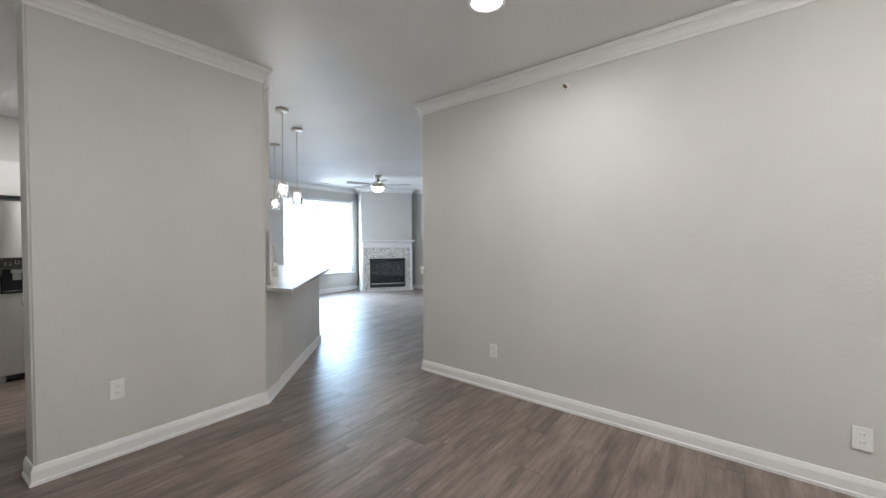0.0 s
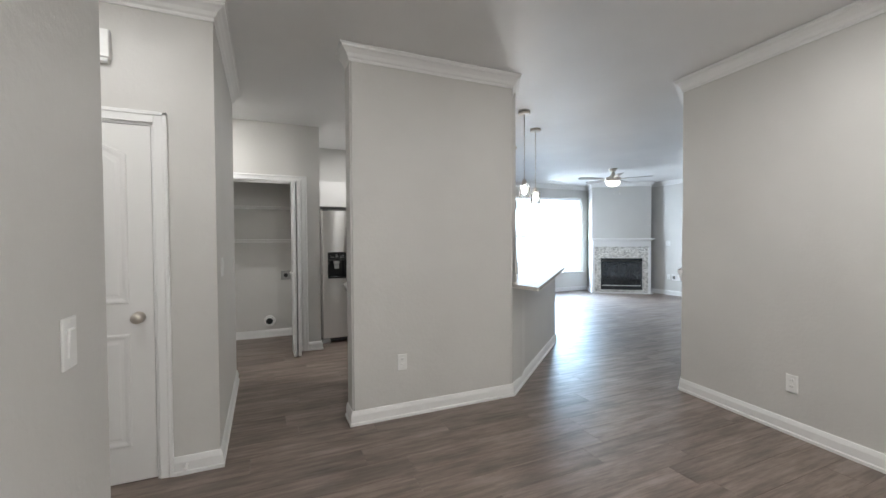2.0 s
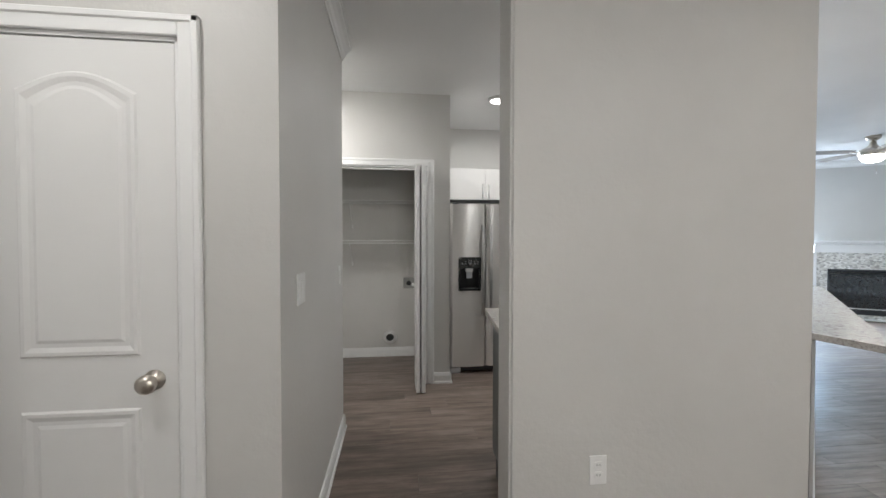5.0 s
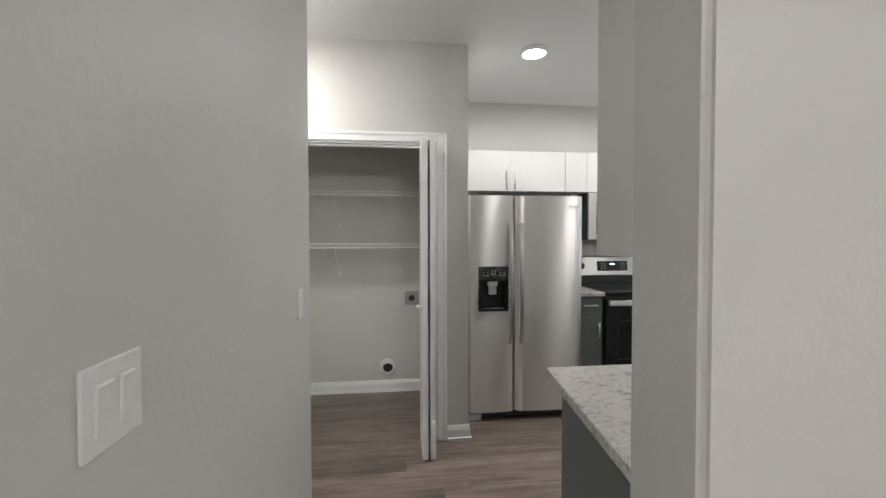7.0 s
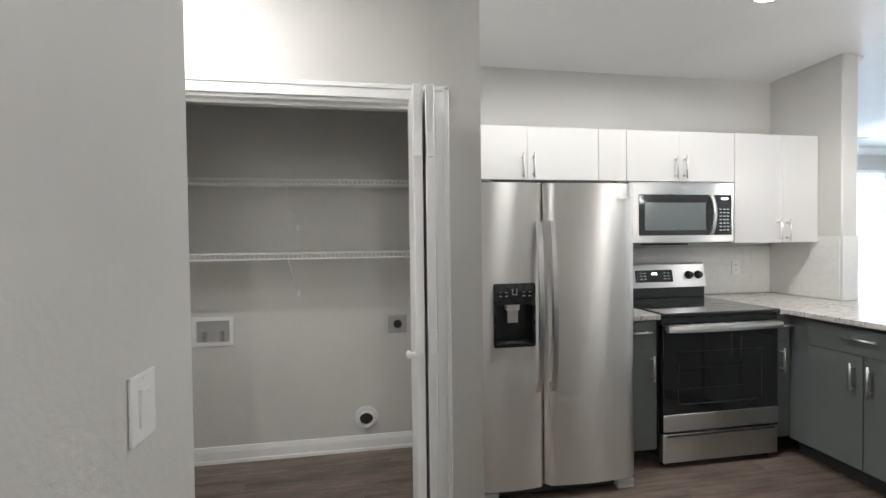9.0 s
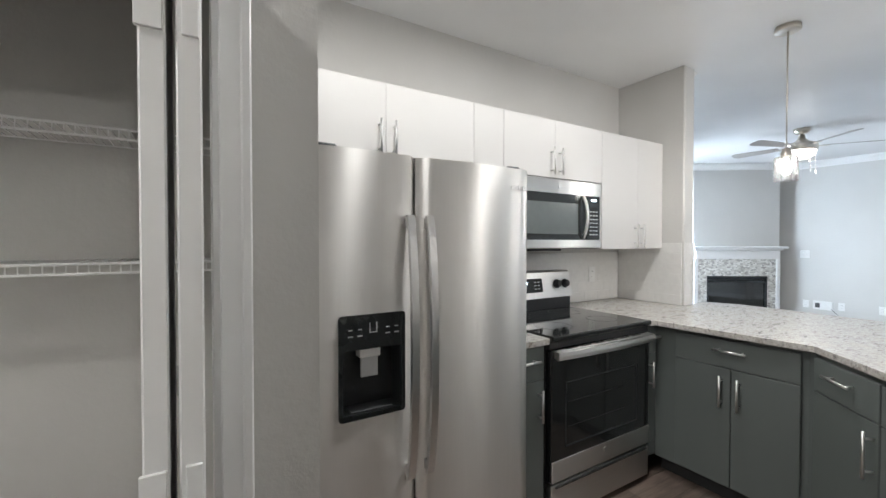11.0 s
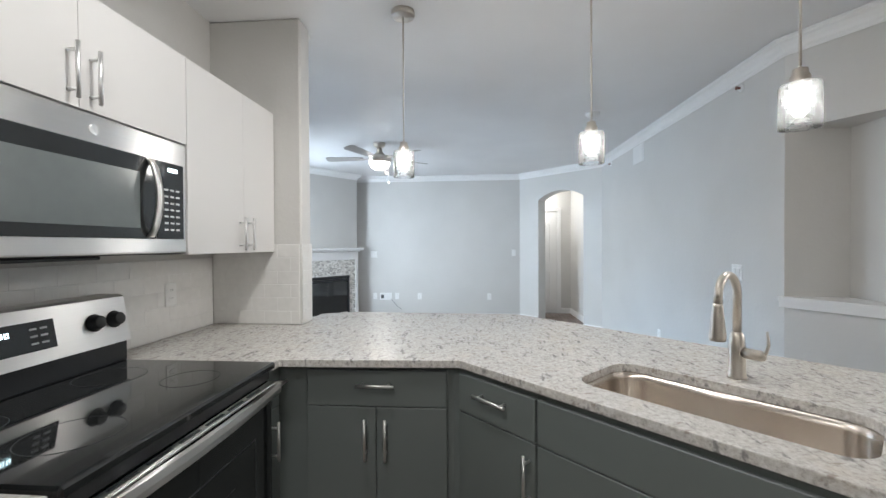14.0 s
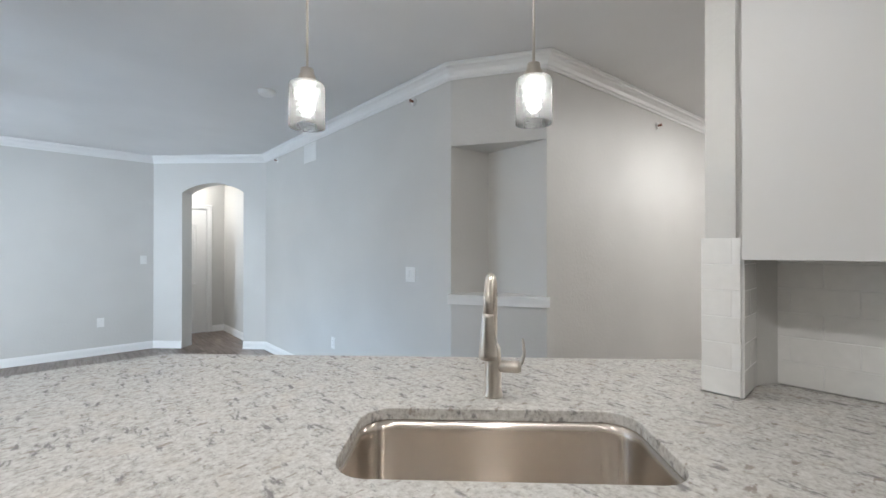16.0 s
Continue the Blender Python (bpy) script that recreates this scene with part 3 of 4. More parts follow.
for a in (OX0, OX1 - 0.025):
    part("firebox_frame", box(a, -0.036, OZ0 + 0.07, a + 0.025, -0.002, OZ1 - 0.05, 0.003), BLACK, fp)
for z in (OZ1 - 0.075, OZ1 - 0.10):
    part("louvre", box(OX0 + 0.025, -0.034, z, OX1 - 0.025, -0.012, z + 0.015, 0.002), DARK, fp)
part("glass_front", box(OX0 + 0.025, -0.012, OZ0 + 0.07, OX1 - 0.025, -0.006, OZ1 - 0.10), BLACKG, fp)
for z in (OZ0 + 0.085,):
    part("lower_trim", box(OX0 + 0.03, -0.02, z, OX1 - 0.03, -0.012, z + 0.02, 0.002), CHROME, fp)
mant = thing("mantel", "white painted wooden mantel shelf with moulded frieze", "mantel", m=FM)
part("frieze", box(0.02, -0.05, 1.10, 1.29, -0.001, 1.235, 0.003), TRIM, mant)
part("moulding", box(-0.01, -0.085, 1.235, 1.315, -0.001, 1.265, 0.010), TRIM, mant)
part("shelf", box(-0.05, -0.135, 1.265, 1.35, -0.001, 1.30, 0.005), TRIM, mant)
for a in (0.0, 1.24):
    part("pilaster", box(a, -0.04, 0.028, a + 0.058, -0.001, 1.10, 0.003), TRIM, mant)

# ---- lamps ----


def fixture(name, x, y, r, drop, label):
    f = thing(name, label, "ceiling light", "ceiling lights")
    part("trim_ring", lathe([(r * 0.80, H - 0.001), (r, H - 0.001), (r, H - drop * 0.6), (r * 0.86, H - drop), (r * 0.80, H - drop * 0.9)], 36, at=(x, y, 0), ring=True), TRIM, f, "", True)
    part("diffuser", lathe([(0.0, H - drop * 0.78), (r * 0.80, H - drop * 0.78), (r * 0.8, H - drop * 0.6), (0.0, H - drop * 0.6)], 36, at=(x, y, 0)), GLOW, f, "glowing frosted diffuser")


fixture("ceiling_light", 1.00, 3.19, 0.095, 0.028, "round flush white disc ceiling light, switched on")
fixture("ceiling_light", 2.07, 3.18, 0.095, 0.028, "round flush white disc ceiling light, switched on")
fixture("ceiling_light", 2.00, -0.86, 0.105, 0.030, "round flush white ceiling light over the dining area")
fixture("ceiling_light", -0.84, 0.04, 0.12, 0.04, "round flush white ceiling light in the door alcove")
fixture("ceiling_light", -0.85, 2.56, 0.12, 0.04, "round flush white ceiling light in the hall")
fixture("ceiling_light", 8.80, 1.60, 0.12, 0.04, "round flush white ceiling light beyond the arch")
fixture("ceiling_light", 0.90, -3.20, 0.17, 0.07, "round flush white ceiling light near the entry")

for i, (x, y) in enumerate(PENDANTS):
    pd = thing("pendant_light", "brushed nickel pendant light with seeded glass cylinder shade", "pendant light", "pendants over the bar")
    pd.location = (x, y, 0)
    part("canopy", lathe([(0.0, H - 0.030), (0.058, H - 0.030), (0.062, H - 0.026), (0.062, H - 0.001), (0, H - 0.001)], 32), NICKEL, pd, "", True)
    part("rod", tube(((0, 0, 1.905), (0, 0, H - 0.028)), 0.0042, 10), NICKEL, pd, "", True)
    part("socket_cap", lathe([(0.0, 1.847), (0.026, 1.847), (0.027, 1.855), (0.027, 1.883), (0.022, 1.889), (0.020, 1.907), (0.008, 1.912), (0, 1.913)], 28), NICKEL, pd, "", True)
    sh = part("shade", lathe([(0.026, 1.861), (0.052, 1.859), (0.056, 1.851), (0.056, 1.720), (0.0535, 1.720), (0.0535, 1.849), (0.050, 1.8565), (0.026, 1.8565)], 36, ring=True), SHADE, pd, "clear seeded glass cylinder", True)
    sh.visible_shadow = False
    bb = part("bulb", lathe([(0.0, 1.755), (0.012, 1.758), (0.022, 1.773), (0.023, 1.790), (0.016, 1.812), (0.012, 1.83), (0.012, 1.847), (0.0, 1.847)], 20), BULB, pd, "glowing bulb", True)
    bb.visible_shadow = False

fan = thing("ceiling_fan", "brushed nickel ceiling fan with glowing bowl light", "ceiling fan")
fan.location = (*FAN, 0)
part("canopy", lathe([(0.0, H - 0.055), (0.05, H - 0.055), (0.072, H - 0.030), (0.075, H - 0.001), (0, H - 0.001)], 32), NICKEL, fan, "", True)
part("downrod", tube(((0, 0, H - 0.05), (0, 0, 2.49)), 0.013, 12), NICKEL, fan, "", True)
part("motor_housing", lathe([(0.0, 2.545), (0.030, 2.54), (0.036, 2.50), (0.075, 2.465), (0.130, 2.445), (0.140, 2.43), (0.140, 2.375), (0.125, 2.365), (0.0, 2.365)], 40), NICKEL, fan, "", True)
part("light_bowl", lathe([(0.0, 2.275), (0.06, 2.285), (0.10, 2.310), (0.122, 2.345), (0.124, 2.366), (0.0, 2.366)], 36), GLOW, fan, "glowing frosted bowl", True)
bladeM = plain("fan_blade", (0.36, 0.34, 0.32), 0.4)
for k in range(5):
    a = 18 + 72 * k
    rot = Matrix.Rotation(radians(a), 4, "Z")
    part("blade_iron", moved(box(0.12, -0.02, 2.408, 0.24, 0.02, 2.416, 0.002), rot), NICKEL, fan)
    outline_b = [(0.20, -0.045), (0.45, -0.060), (0.63, -0.066), (0.665, -0.045), (0.67, 0), (0.665, 0.045), (0.63, 0.066), (0.45, 0.060), (0.20, 0.045)]
    bm = prism(outline_b, -0.003, 0.003)
    moved(bm, rot @ Matrix.Translation((0, 0, 2.42)) @ Matrix.Rotation(radians(11), 4, "X"))
    part("blade", bm, bladeM, fan)
for dx in (-0.075, 0.075):
    part("pull_chain", tube(((dx, -0.09, 2.37), (dx, -0.10, 2.15)), 0.0025, 6), NICKEL, fan)
    part("pull_knob", tube(((dx, -0.10, 2.15), (dx, -0.10, 2.12)), 0.006, 8), PLATE, fan)

# ---- wall fittings ----


def plate(m, kind, label, gangs=1, group="wall plates"):
    """Cover plate on a wall: toggle or paddle switches, or an outlet; faces -y."""
    names = {"switch": "light_switch", "outlet": "wall_outlet", "blank": "wall_plate"}
    p = thing(names[kind], label, "switch" if kind == "switch" else "outlet" if kind == "outlet" else "wall plate", group, m)
    w = 0.036 * 2 + 0.046 * (gangs - 1)
    part("cover", box(-w / 2, -0.006, -0.058, w / 2, 0.0, 0.058, 0.003, seg=2), PLATE, p)
    for g in range(gangs):
        x = (g - (gangs - 1) / 2) * 0.046
        if kind == "switch":
            part("rocker", moved(box(x - 0.016, -0.010, -0.033, x + 0.016, -0.004, 0.033, 0.002), Matrix.Rotation(radians(3), 4, "X")), PLATE, p)
        elif kind == "outlet":
            for z in (-0.020, 0.020):
                o = part("socket", prism(rounded(x - 0.016, -0.014, x + 0.016, 0.014, 0.008, 3), 0, 0.003), PLATE, p)
                o.matrix_local = Matrix.Translation((0, -0.0055, z)) @ Matrix.Rotation(radians(90), 4, "X")
                for sx in (-0.006, 0.006):
                    part("slot", box(x + sx - 0.001, -0.0092, z - 0.002, x + sx + 0.001, -0.0084, z + 0.006), DARK, p)
        for z in (-0.048, 0.048) if kind == "switch" else (0.0,):
            part("screw", moved(lathe([(0, 0), (0.003, 0), (0.003, 0.0012), (0, 0.0012)], 8), Matrix.Translation((x, -0.0055, z)) @ Matrix.Rotation(radians(90), 4, "X")), PLATE, p)
    return p


W, E_, S_, N_ = 90, -90, 0, 180  # facing() turns: thing seen from the east, west, south, north
SWL = "white paddle light switch on the grey wall"
OUT = "white duplex wall outlet low on the grey wall"
plate(facing(0.842, 1.01, 0.40, 0), "outlet", OUT)
plate(facing(3.079, -0.312, 0.335, -95.9), "outlet", OUT)
plate(facing(2.848, -2.50, 0.295, -95.9), "outlet", OUT)
plate(facing(-0.31, 1.09, 1.125, 90), "switch", "white double paddle switch on the corridor wall", 2)
plate(facing(-0.31, 2.15, 1.085, 90), "switch", SWL)
plate(facing(-0.475, -0.62, 1.06, 90), "switch", "white paddle switch by the entry")
plate(facing(4.17, 0.85, 1.14, 180), "switch", SWL, 2)
plate(facing(5.42, 0.85, 0.40, 180), "outlet", OUT)
plate(facing(8.42, 2.06, 1.20, -90), "switch", SWL)
plate(facing(8.42, 4.62, 1.18, -90), "switch", SWL, 2)
for y, k in ((4.60, "outlet"), (4.19, "outlet"), (3.77, "outlet"), (2.50, "outlet")):
    plate(facing(8.42, y, 0.41, -90), k, OUT)
mb = thing("media_box", "white wall box with a dark cable opening low on the wall", "wall box", m=facing(8.42, 4.40, 0.405, -90))
part("cover", box(-0.11, -0.02, -0.065, 0.11, 0, 0.065, 0.004), PLATE, mb)
part("opening", box(-0.085, -0.026, -0.035, -0.03, -0.018, 0.035, 0.003), DARK, mb)
cbl = thing("cable", "thin dark cable hanging from the wall box", "cable")
part("cord", tube([(8.40, 4.30, 0.36), (8.39, 4.24, 0.30), (8.39, 4.18, 0.22), (8.40, 4.10, 0.17)], 0.003, 6), DARK, cbl)
vent = thing("wall_vent", "white louvred return air grille high on the wall", "vent", m=facing(5.95, 0.85, 2.40, 180))
part("frame", box(-0.15, -0.008, -0.10, 0.15, 0, 0.10, 0.003), TRIM, vent)
for k in range(8):
    part("slat", moved(box(-0.13, -0.004, -0.008, 0.13, 0.004, 0.008), Matrix.Translation((0, -0.009, -0.075 + k * 0.0215)) @ Matrix.Rotation(radians(35), 4, "X")), TRIM, vent)
cv = thing("ceiling_vent", "white ceiling air register", "vent")
part("frame", box(5.93, 5.66, H - 0.010, 6.23, 5.78, H - 0.001, 0.003), TRIM, cv)
for k in range(4):
    part("slat", box(5.95, 5.675 + k * 0.026, H - 0.014, 6.21, 5.690 + k * 0.026, H - 0.009), TRIM, cv)
for x, y, yaw, z in ((3.013, -0.96, -95.9, 2.41), (4.13, 0.85, 180, 2.47), (6.9, 0.85, 180, 2.47)):
    sp = thing("sprinkler_head", "sidewall fire sprinkler head with white escutcheon", "sprinkler", "sprinklers", facing(x, y, z, yaw))
    part("escutcheon", moved(lathe([(0, 0), (0.030, 0), (0.026, 0.008), (0.012, 0.010), (0, 0.010)], 20), Matrix.Rotation(radians(90), 4, "X")), PLATE, sp, "", True)
    part("head", moved(lathe([(0, 0.008), (0.010, 0.008), (0.008, 0.030), (0.013, 0.034), (0.013, 0.038), (0, 0.038)], 12), Matrix.Rotation(radians(90), 4, "X")), SPRINK, sp, "dark bronze sprinkler")
sd = thing("smoke_detector", "round white smoke detector on the ceiling", "smoke detector")
part("base", lathe([(0, H - 0.035), (0.05, H - 0.035), (0.065, H - 0.02), (0.068, H - 0.001), (0, H - 0.001)], 28, at=(5.05, 1.63, 0)), PLATE, sd, "", True)
ch = thing("door_chime", "white plastic door chime box above the closet door", "door chime", m=facing(-0.86, 0.82, 2.28, 0))
part("cover", box(-0.092, -0.045, -0.062, 0.092, 0, 0.078, 0.005, seg=2), PLATE, ch)
part("base", box(-0.085, -0.038, -0.082, 0.085, 0, -0.063, 0.003), PLATE, ch)
for k in range(9):
    part("slot", box(-0.05 + k * 0.011, -0.0465, -0.056, -0.044 + k * 0.011, -0.0448, -0.048), DARK, ch)

# ---- kitchen: cabinets ----
CT0, CT1 = 0.885, 0.915  # granite slab
GW = "dark grey-green flat-front base cabinet with chrome bar pulls"
UW = "white flat-front wall cabinet with chrome bar pulls"


def base_cabinet(m, width, depth, fronts, label=GW, open_top=False):
    """Fronts: (x0, x1, z0, z1, handle) with handle None, ('h', length), or ('v', x, z, length)."""
    c = thing("base_cabinet", label, "cabinet", "grey base cabinets", m)
    body = box(0.0, 0.002, 0.10, width, depth, 0.68 if open_top else CT0 - 0.003)
    if open_top:
        box(0.0, 0.002, 0.68, width, 0.02, CT0 - 0.003, bm=body)
    part("body", body, GREY, c)
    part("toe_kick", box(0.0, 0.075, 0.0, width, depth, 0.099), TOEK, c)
    for x0, x1, z0, z1, hd in fronts:
        f = part("drawer_front" if hd and hd[0] == "h" else "door", box(x0 + 0.002, -0.017, z0 + 0.002, x1 - 0.002, 0.0, z1 - 0.002, 0.002), GREY, c)
        if hd and hd[0] == "h":
            bar_handle(f, (x0 + x1) / 2, (z0 + z1) / 2 + 0.018, hd[1], False, -0.017)
        elif hd:
            bar_handle(f, hd[1], hd[2], hd[3], True, -0.017)
    return c


DR0, DR1 = 0.715, 0.875
base_cabinet(facing(1.475, 3.575, 0, 0), 0.225, 0.66, [(0, 0.225, DR0, DR1, ("h", 0.12)), (0, 0.225, 0.11, DR0, ("v", 0.185, 0.60, 0.15))], "narrow dark grey-green base cabinet beside the range")
base_cabinet(facing(2.512, 3.575, 0, 0), 0.105, 0.66, [(0, 0.105, DR0, DR1, ("h", 0.09)), (0, 0.105, 0.11, DR0, ("v", 0.03, 0.60, 0.15))], "narrow dark grey-green base cabinet beside the range")
base_cabinet(facing(2.62, 3.565, 0, -90), 0.71, 0.52, [(0.125, 0.685, 0.72, 0.865, ("h", 0.15)), (0.125, 0.405, 0.11, 0.72, ("v", 0.365, 0.60, 0.16)), (0.405, 0.685, 0.11, 0.72, ("v", 0.445, 0.60, 0.16))])
base_cabinet(facing(2.612, 2.832, 0, -135), 0.37, 0.52, [(0.012, 0.368, 0.72, 0.865, ("h", 0.15)), (0.012, 0.368, 0.11, 0.72, ("v", 0.345, 0.60, 0.17))])
base_cabinet(facing(2.350, 2.570, 0, -135), 1.10, 0.52, [(0.002, 1.09, 0.72, 0.865, None), (0.002, 0.545, 0.11, 0.72, ("v", 0.505, 0.60, 0.17)), (0.545, 1.09, 0.11, 0.72, ("v", 0.585, 0.60, 0.17))], "dark grey-green sink base cabinet under the granite bar", True)
fl = tagged(link("cabinet_filler", prism([(2.612, 2.832), (2.64, 2.805), (2.70, 2.86), (2.62, 2.856)], 0.10, CT0 - 0.003), GREY), "dark grey-green corner filler strip between base cabinets", "cabinet filler")
base_cabinet(facing(1.55, 1.745, 0, 180), 0.95, 0.545, [(0.0, 0.475, 0.72, 0.865, ("h", 0.15)), (0.475, 0.95, 0.72, 0.865, ("h", 0.15)), (0.0, 0.475, 0.11, 0.72, ("v", 0.44, 0.60, 0.16)), (0.475, 0.95, 0.11, 0.72, ("v", 0.51, 0.60, 0.16))])


def wall_cabinet(m, width, depth, z0, z1, splits, handle_z, label=UW):
    c = thing("wall_cabinet", label, "cabinet", "white wall cabinets", m)
    part("body", box(0.0, 0.002, z0, width, depth, z1), UPPER, c)
    for i, (a, b, hx) in enumerate(splits):
        f = part("door", box(a + 0.0008, -0.018, z0 + 0.001, b - 0.0008, 0.0, z1 - 0.001, 0.0008), UPPER, c)
        if hx is not None:
            bar_handle(f, hx, handle_z, 0.155, True, -0.018)
    return c


wall_cabinet(facing(0.546, 3.90, 0, 0), 0.974, 0.345, 1.745, 2.085, [(0, 0.486, 0.452), (0.486, 0.974, 0.523)], 1.835)
wall_cabinet(facing(1.522, 3.90, 0, 0), 0.197, 0.345, 1.745, 2.085, [(0, 0.197, None)], 1.8, "white flat filler panel between wall cabinets")
wall_cabinet(facing(1.721, 3.90, 0, 0), 0.818, 0.345, 1.745, 2.085, [(0, 0.39, 0.358), (0.39, 0.818, 0.425)], 1.84)
wall_cabinet(facing(2.541, 3.90, 0, 0), 0.685, 0.345, 1.320, 2.085, [(0, 0.385, 0.35), (0.385, 0.685, 0.42)], 1.41)
wall_cabinet(facing(1.945, 1.46, 0, 180), 1.375, 1.46 - BN - 0.004, 1.300, 2.085, [(0, 0.458, None), (0.458, 0.916, 0.88), (0.916, 1.375, 0.95)], 1.41, "white flat-front wall cabinet on the kitchen side wall")

# ---- granite tops, sink, tap ----
UA, VA = Vector((0.7071, 0.7071)), Vector((0.7071, -0.7071))


def uv(u, v):
    p = UA * u + VA * v
    return (p.x, p.y)


hole = [uv(u, v) for u, v in rounded(2.745, -0.060, 3.418, 0.268, 0.075, 6)]
top_poly = [(2.508, 4.243), (2.508, 3.528), (2.552, 3.528), (2.578, 2.83), (1.545, 1.79), (0.56, 1.79), (0.497, BN + 0.004), (1.951, BN + 0.004), (1.951, 1.434), (2.057, 1.434), (1.815, 1.03), (1.87, 0.765), (3.62, 2.505), (3.66, 3.55), (3.58, 3.752), (SX1 + 0.004, 3.752), (SX1 + 0.004, SY - 0.004), (SX0 - 0.004, SY - 0.004), (SX0 - 0.004, 4.243)]
top = prism(top_poly, CT0, CT1, [hole])
ct = tagged(link("granite_countertop", top, GRAN), "speckled grey and cream granite bar top with sink cut-out", "countertop")
bv = ct.modifiers.new("edge", "BEVEL")
bv.width, bv.segments, bv.limit_method, bv.angle_limit = 0.003, 2, "ANGLE", radians(50)
tagged(link("granite_countertop", box(1.462, 3.528, CT0, 1.704, 4.243, CT1, 0.003), GRAN), "short granite worktop between refrigerator and range", "countertop")

sink = thing("kitchen_sink", "undermount stainless steel kitchen sink with rounded corners", "sink")
bm = bmesh.new()
prev = None
for grow, z, r in ((0.010, 0.8835, 0.085), (-0.002, 0.8835, 0.075), (-0.004, 0.86, 0.075), (-0.010, 0.74, 0.07), (-0.022, 0.715, 0.06), (-0.05, 0.705, 0.05)):
    ring = [bm.verts.new((*uv(u, v), z)) for u, v in rounded(2.745 - grow, -0.060 - grow, 3.418 + grow, 0.268 + grow, r, 6)]
    if prev:
        for j in range(len(ring)):
            bm.faces.new((prev[j], prev[(j + 1) % len(ring)], ring[(j + 1) % len(ring)], ring[j]))
    prev = ring
bm.faces.new(prev)
part("basin", bm, SINKM, sink, "", True)
part("drain", lathe([(0, 0.7058), (0.045, 0.7058), (0.042, 0.709), (0.03, 0.7075), (0, 0.7065)], 24, at=(*uv(3.08, 0.12), 0)), CHROME, sink, "round steel drain", True)

FX = uv(3.08, 0.368)
tap = thing("kitchen_faucet", "brushed nickel pull-down kitchen faucet with side lever", "faucet", m=Matrix.Translation((*FX, CT1)) @ Matrix.Rotation(radians(124), 4, "Z"))
part("base", lathe([(0, 0), (0.028, 0), (0.028, 0.006), (0.0245, 0.016), (0.0235, 0.10), (0.021, 0.135), (0.014, 0.15), (0, 0.152)], 28), NICKEL, tap, "", True)
arc = [(0, 0, 0.14), (0, 0, 0.27)]
for k in range(1, 13):
    a = radians(180 - 172 * k / 12)
    arc.append((0.058 + 0.058 * math.cos(a), 0, 0.27 + 0.068 * math.sin(a)))
arc.append((0.117, 0, 0.245))
part("spout", tube(arc, 0.0125, 14), NICKEL, tap, "", True)
part("spray_head", moved(lathe([(0, 0), (0.0225, 0.0), (0.024, 0.012), (0.018, 0.075), (0.0145, 0.105), (0.0135, 0.115), (0, 0.116)], 24), Matrix.Translation((0.119, 0, 0.135))), NICKEL, tap, "", True)
part("lever_body", moved(lathe([(0, 0.0), (0.017, 0.0), (0.017, 0.055), (0.013, 0.066), (0, 0.067)], 20), Matrix.Translation((0, 0.012, 0.085)) @ Matrix.Rotation(radians(-90), 4, "X")), NICKEL, tap, "", True)
part("lever", tube([(0, 0.066, 0.085), (0.0, 0.080, 0.098), (0, 0.087, 0.125), (0, 0.083, 0.165)], [0.006, 0.006, 0.005, 0.0035], 10), NICKEL, tap, "", True)

# ---- refrigerator ----
fg = thing("refrigerator", "brushed stainless side-by-side refrigerator with ice dispenser", "refrigerator")
RX0, RX1, RXM, RF = 0.580, 1.456, 0.936, 3.40
part("cabinet", box(RX0 + 0.008, 3.475, 0.045, RX1 - 0.008, 4.19, 1.635, 0.004), DARK, fg)


def curved_door(x0, x1, bulge, holes=None):
    """Door with a softly bowed front; a dispenser opening may be left in it."""
    bm = bmesh.new()
    zs = [0.065, 1.655]
    n = 16
    xs = [x0 + (x1 - x0) * k / n for k in range(n + 1)]
    if holes:
        xs = sorted(set(xs) | {holes[0], holes[1]})
        zs = [0.065, holes[2], holes[3], 1.655]

    def yf(x):
        u = (x - x0) / (x1 - x0)
        e = min(u, 1 - u) * (x1 - x0)
        edge = 0.022 * max(0.0, 1 - e / 0.022) ** 2
        return RF - bulge * math.sin(math.pi * u) + edge

    grid = [[bm.verts.new((x, yf(x), z)) for z in zs] for x in xs]
    for i in range(len(xs) - 1):
        for j in range(len(zs) - 1):
            if holes and holes[0] <= xs[i] and xs[i + 1] <= holes[1] + 1e-6 and j == 1:
                continue
            bm.faces.new((grid[i][j], grid[i + 1][j], grid[i + 1][j + 1], grid[i][j + 1]))
    back = [[bm.verts.new((x, 3.472, z)) for z in (zs[0], zs[-1])] for x in xs]
    for i in range(len(xs) - 1):
        bm.faces.new((back[i][0], back[i + 1][0], grid[i + 1][0], grid[i][0]))
        bm.faces.new((grid[i][-1], grid[i + 1][-1], back[i + 1][1], back[i][1]))
        bm.faces.new((back[i + 1][0], back[i][0], back[i][1], back[i + 1][1]))
    for i in (0, len(xs) - 1):
        bm.faces.new([grid[i][j] for j in range(len(zs))] + [back[i][1], back[i][0]])
    return bm


DX0, DX1, DZ0, DZ1 = 0.662, 0.878, 0.815, 1.135
d1 = part("door", curved_door(RX0, RXM - 0.003, 0.012, (DX0, DX1, DZ0, DZ1)), STEEL, fg, "", True)
d2 = part("door", curved_door(RXM + 0.003, RX1, 0.016), STEEL, fg, "", True)
for d in (d1, d2):
    md = d.modifiers.new("split", "EDGE_SPLIT")
    md.split_angle = radians(40)


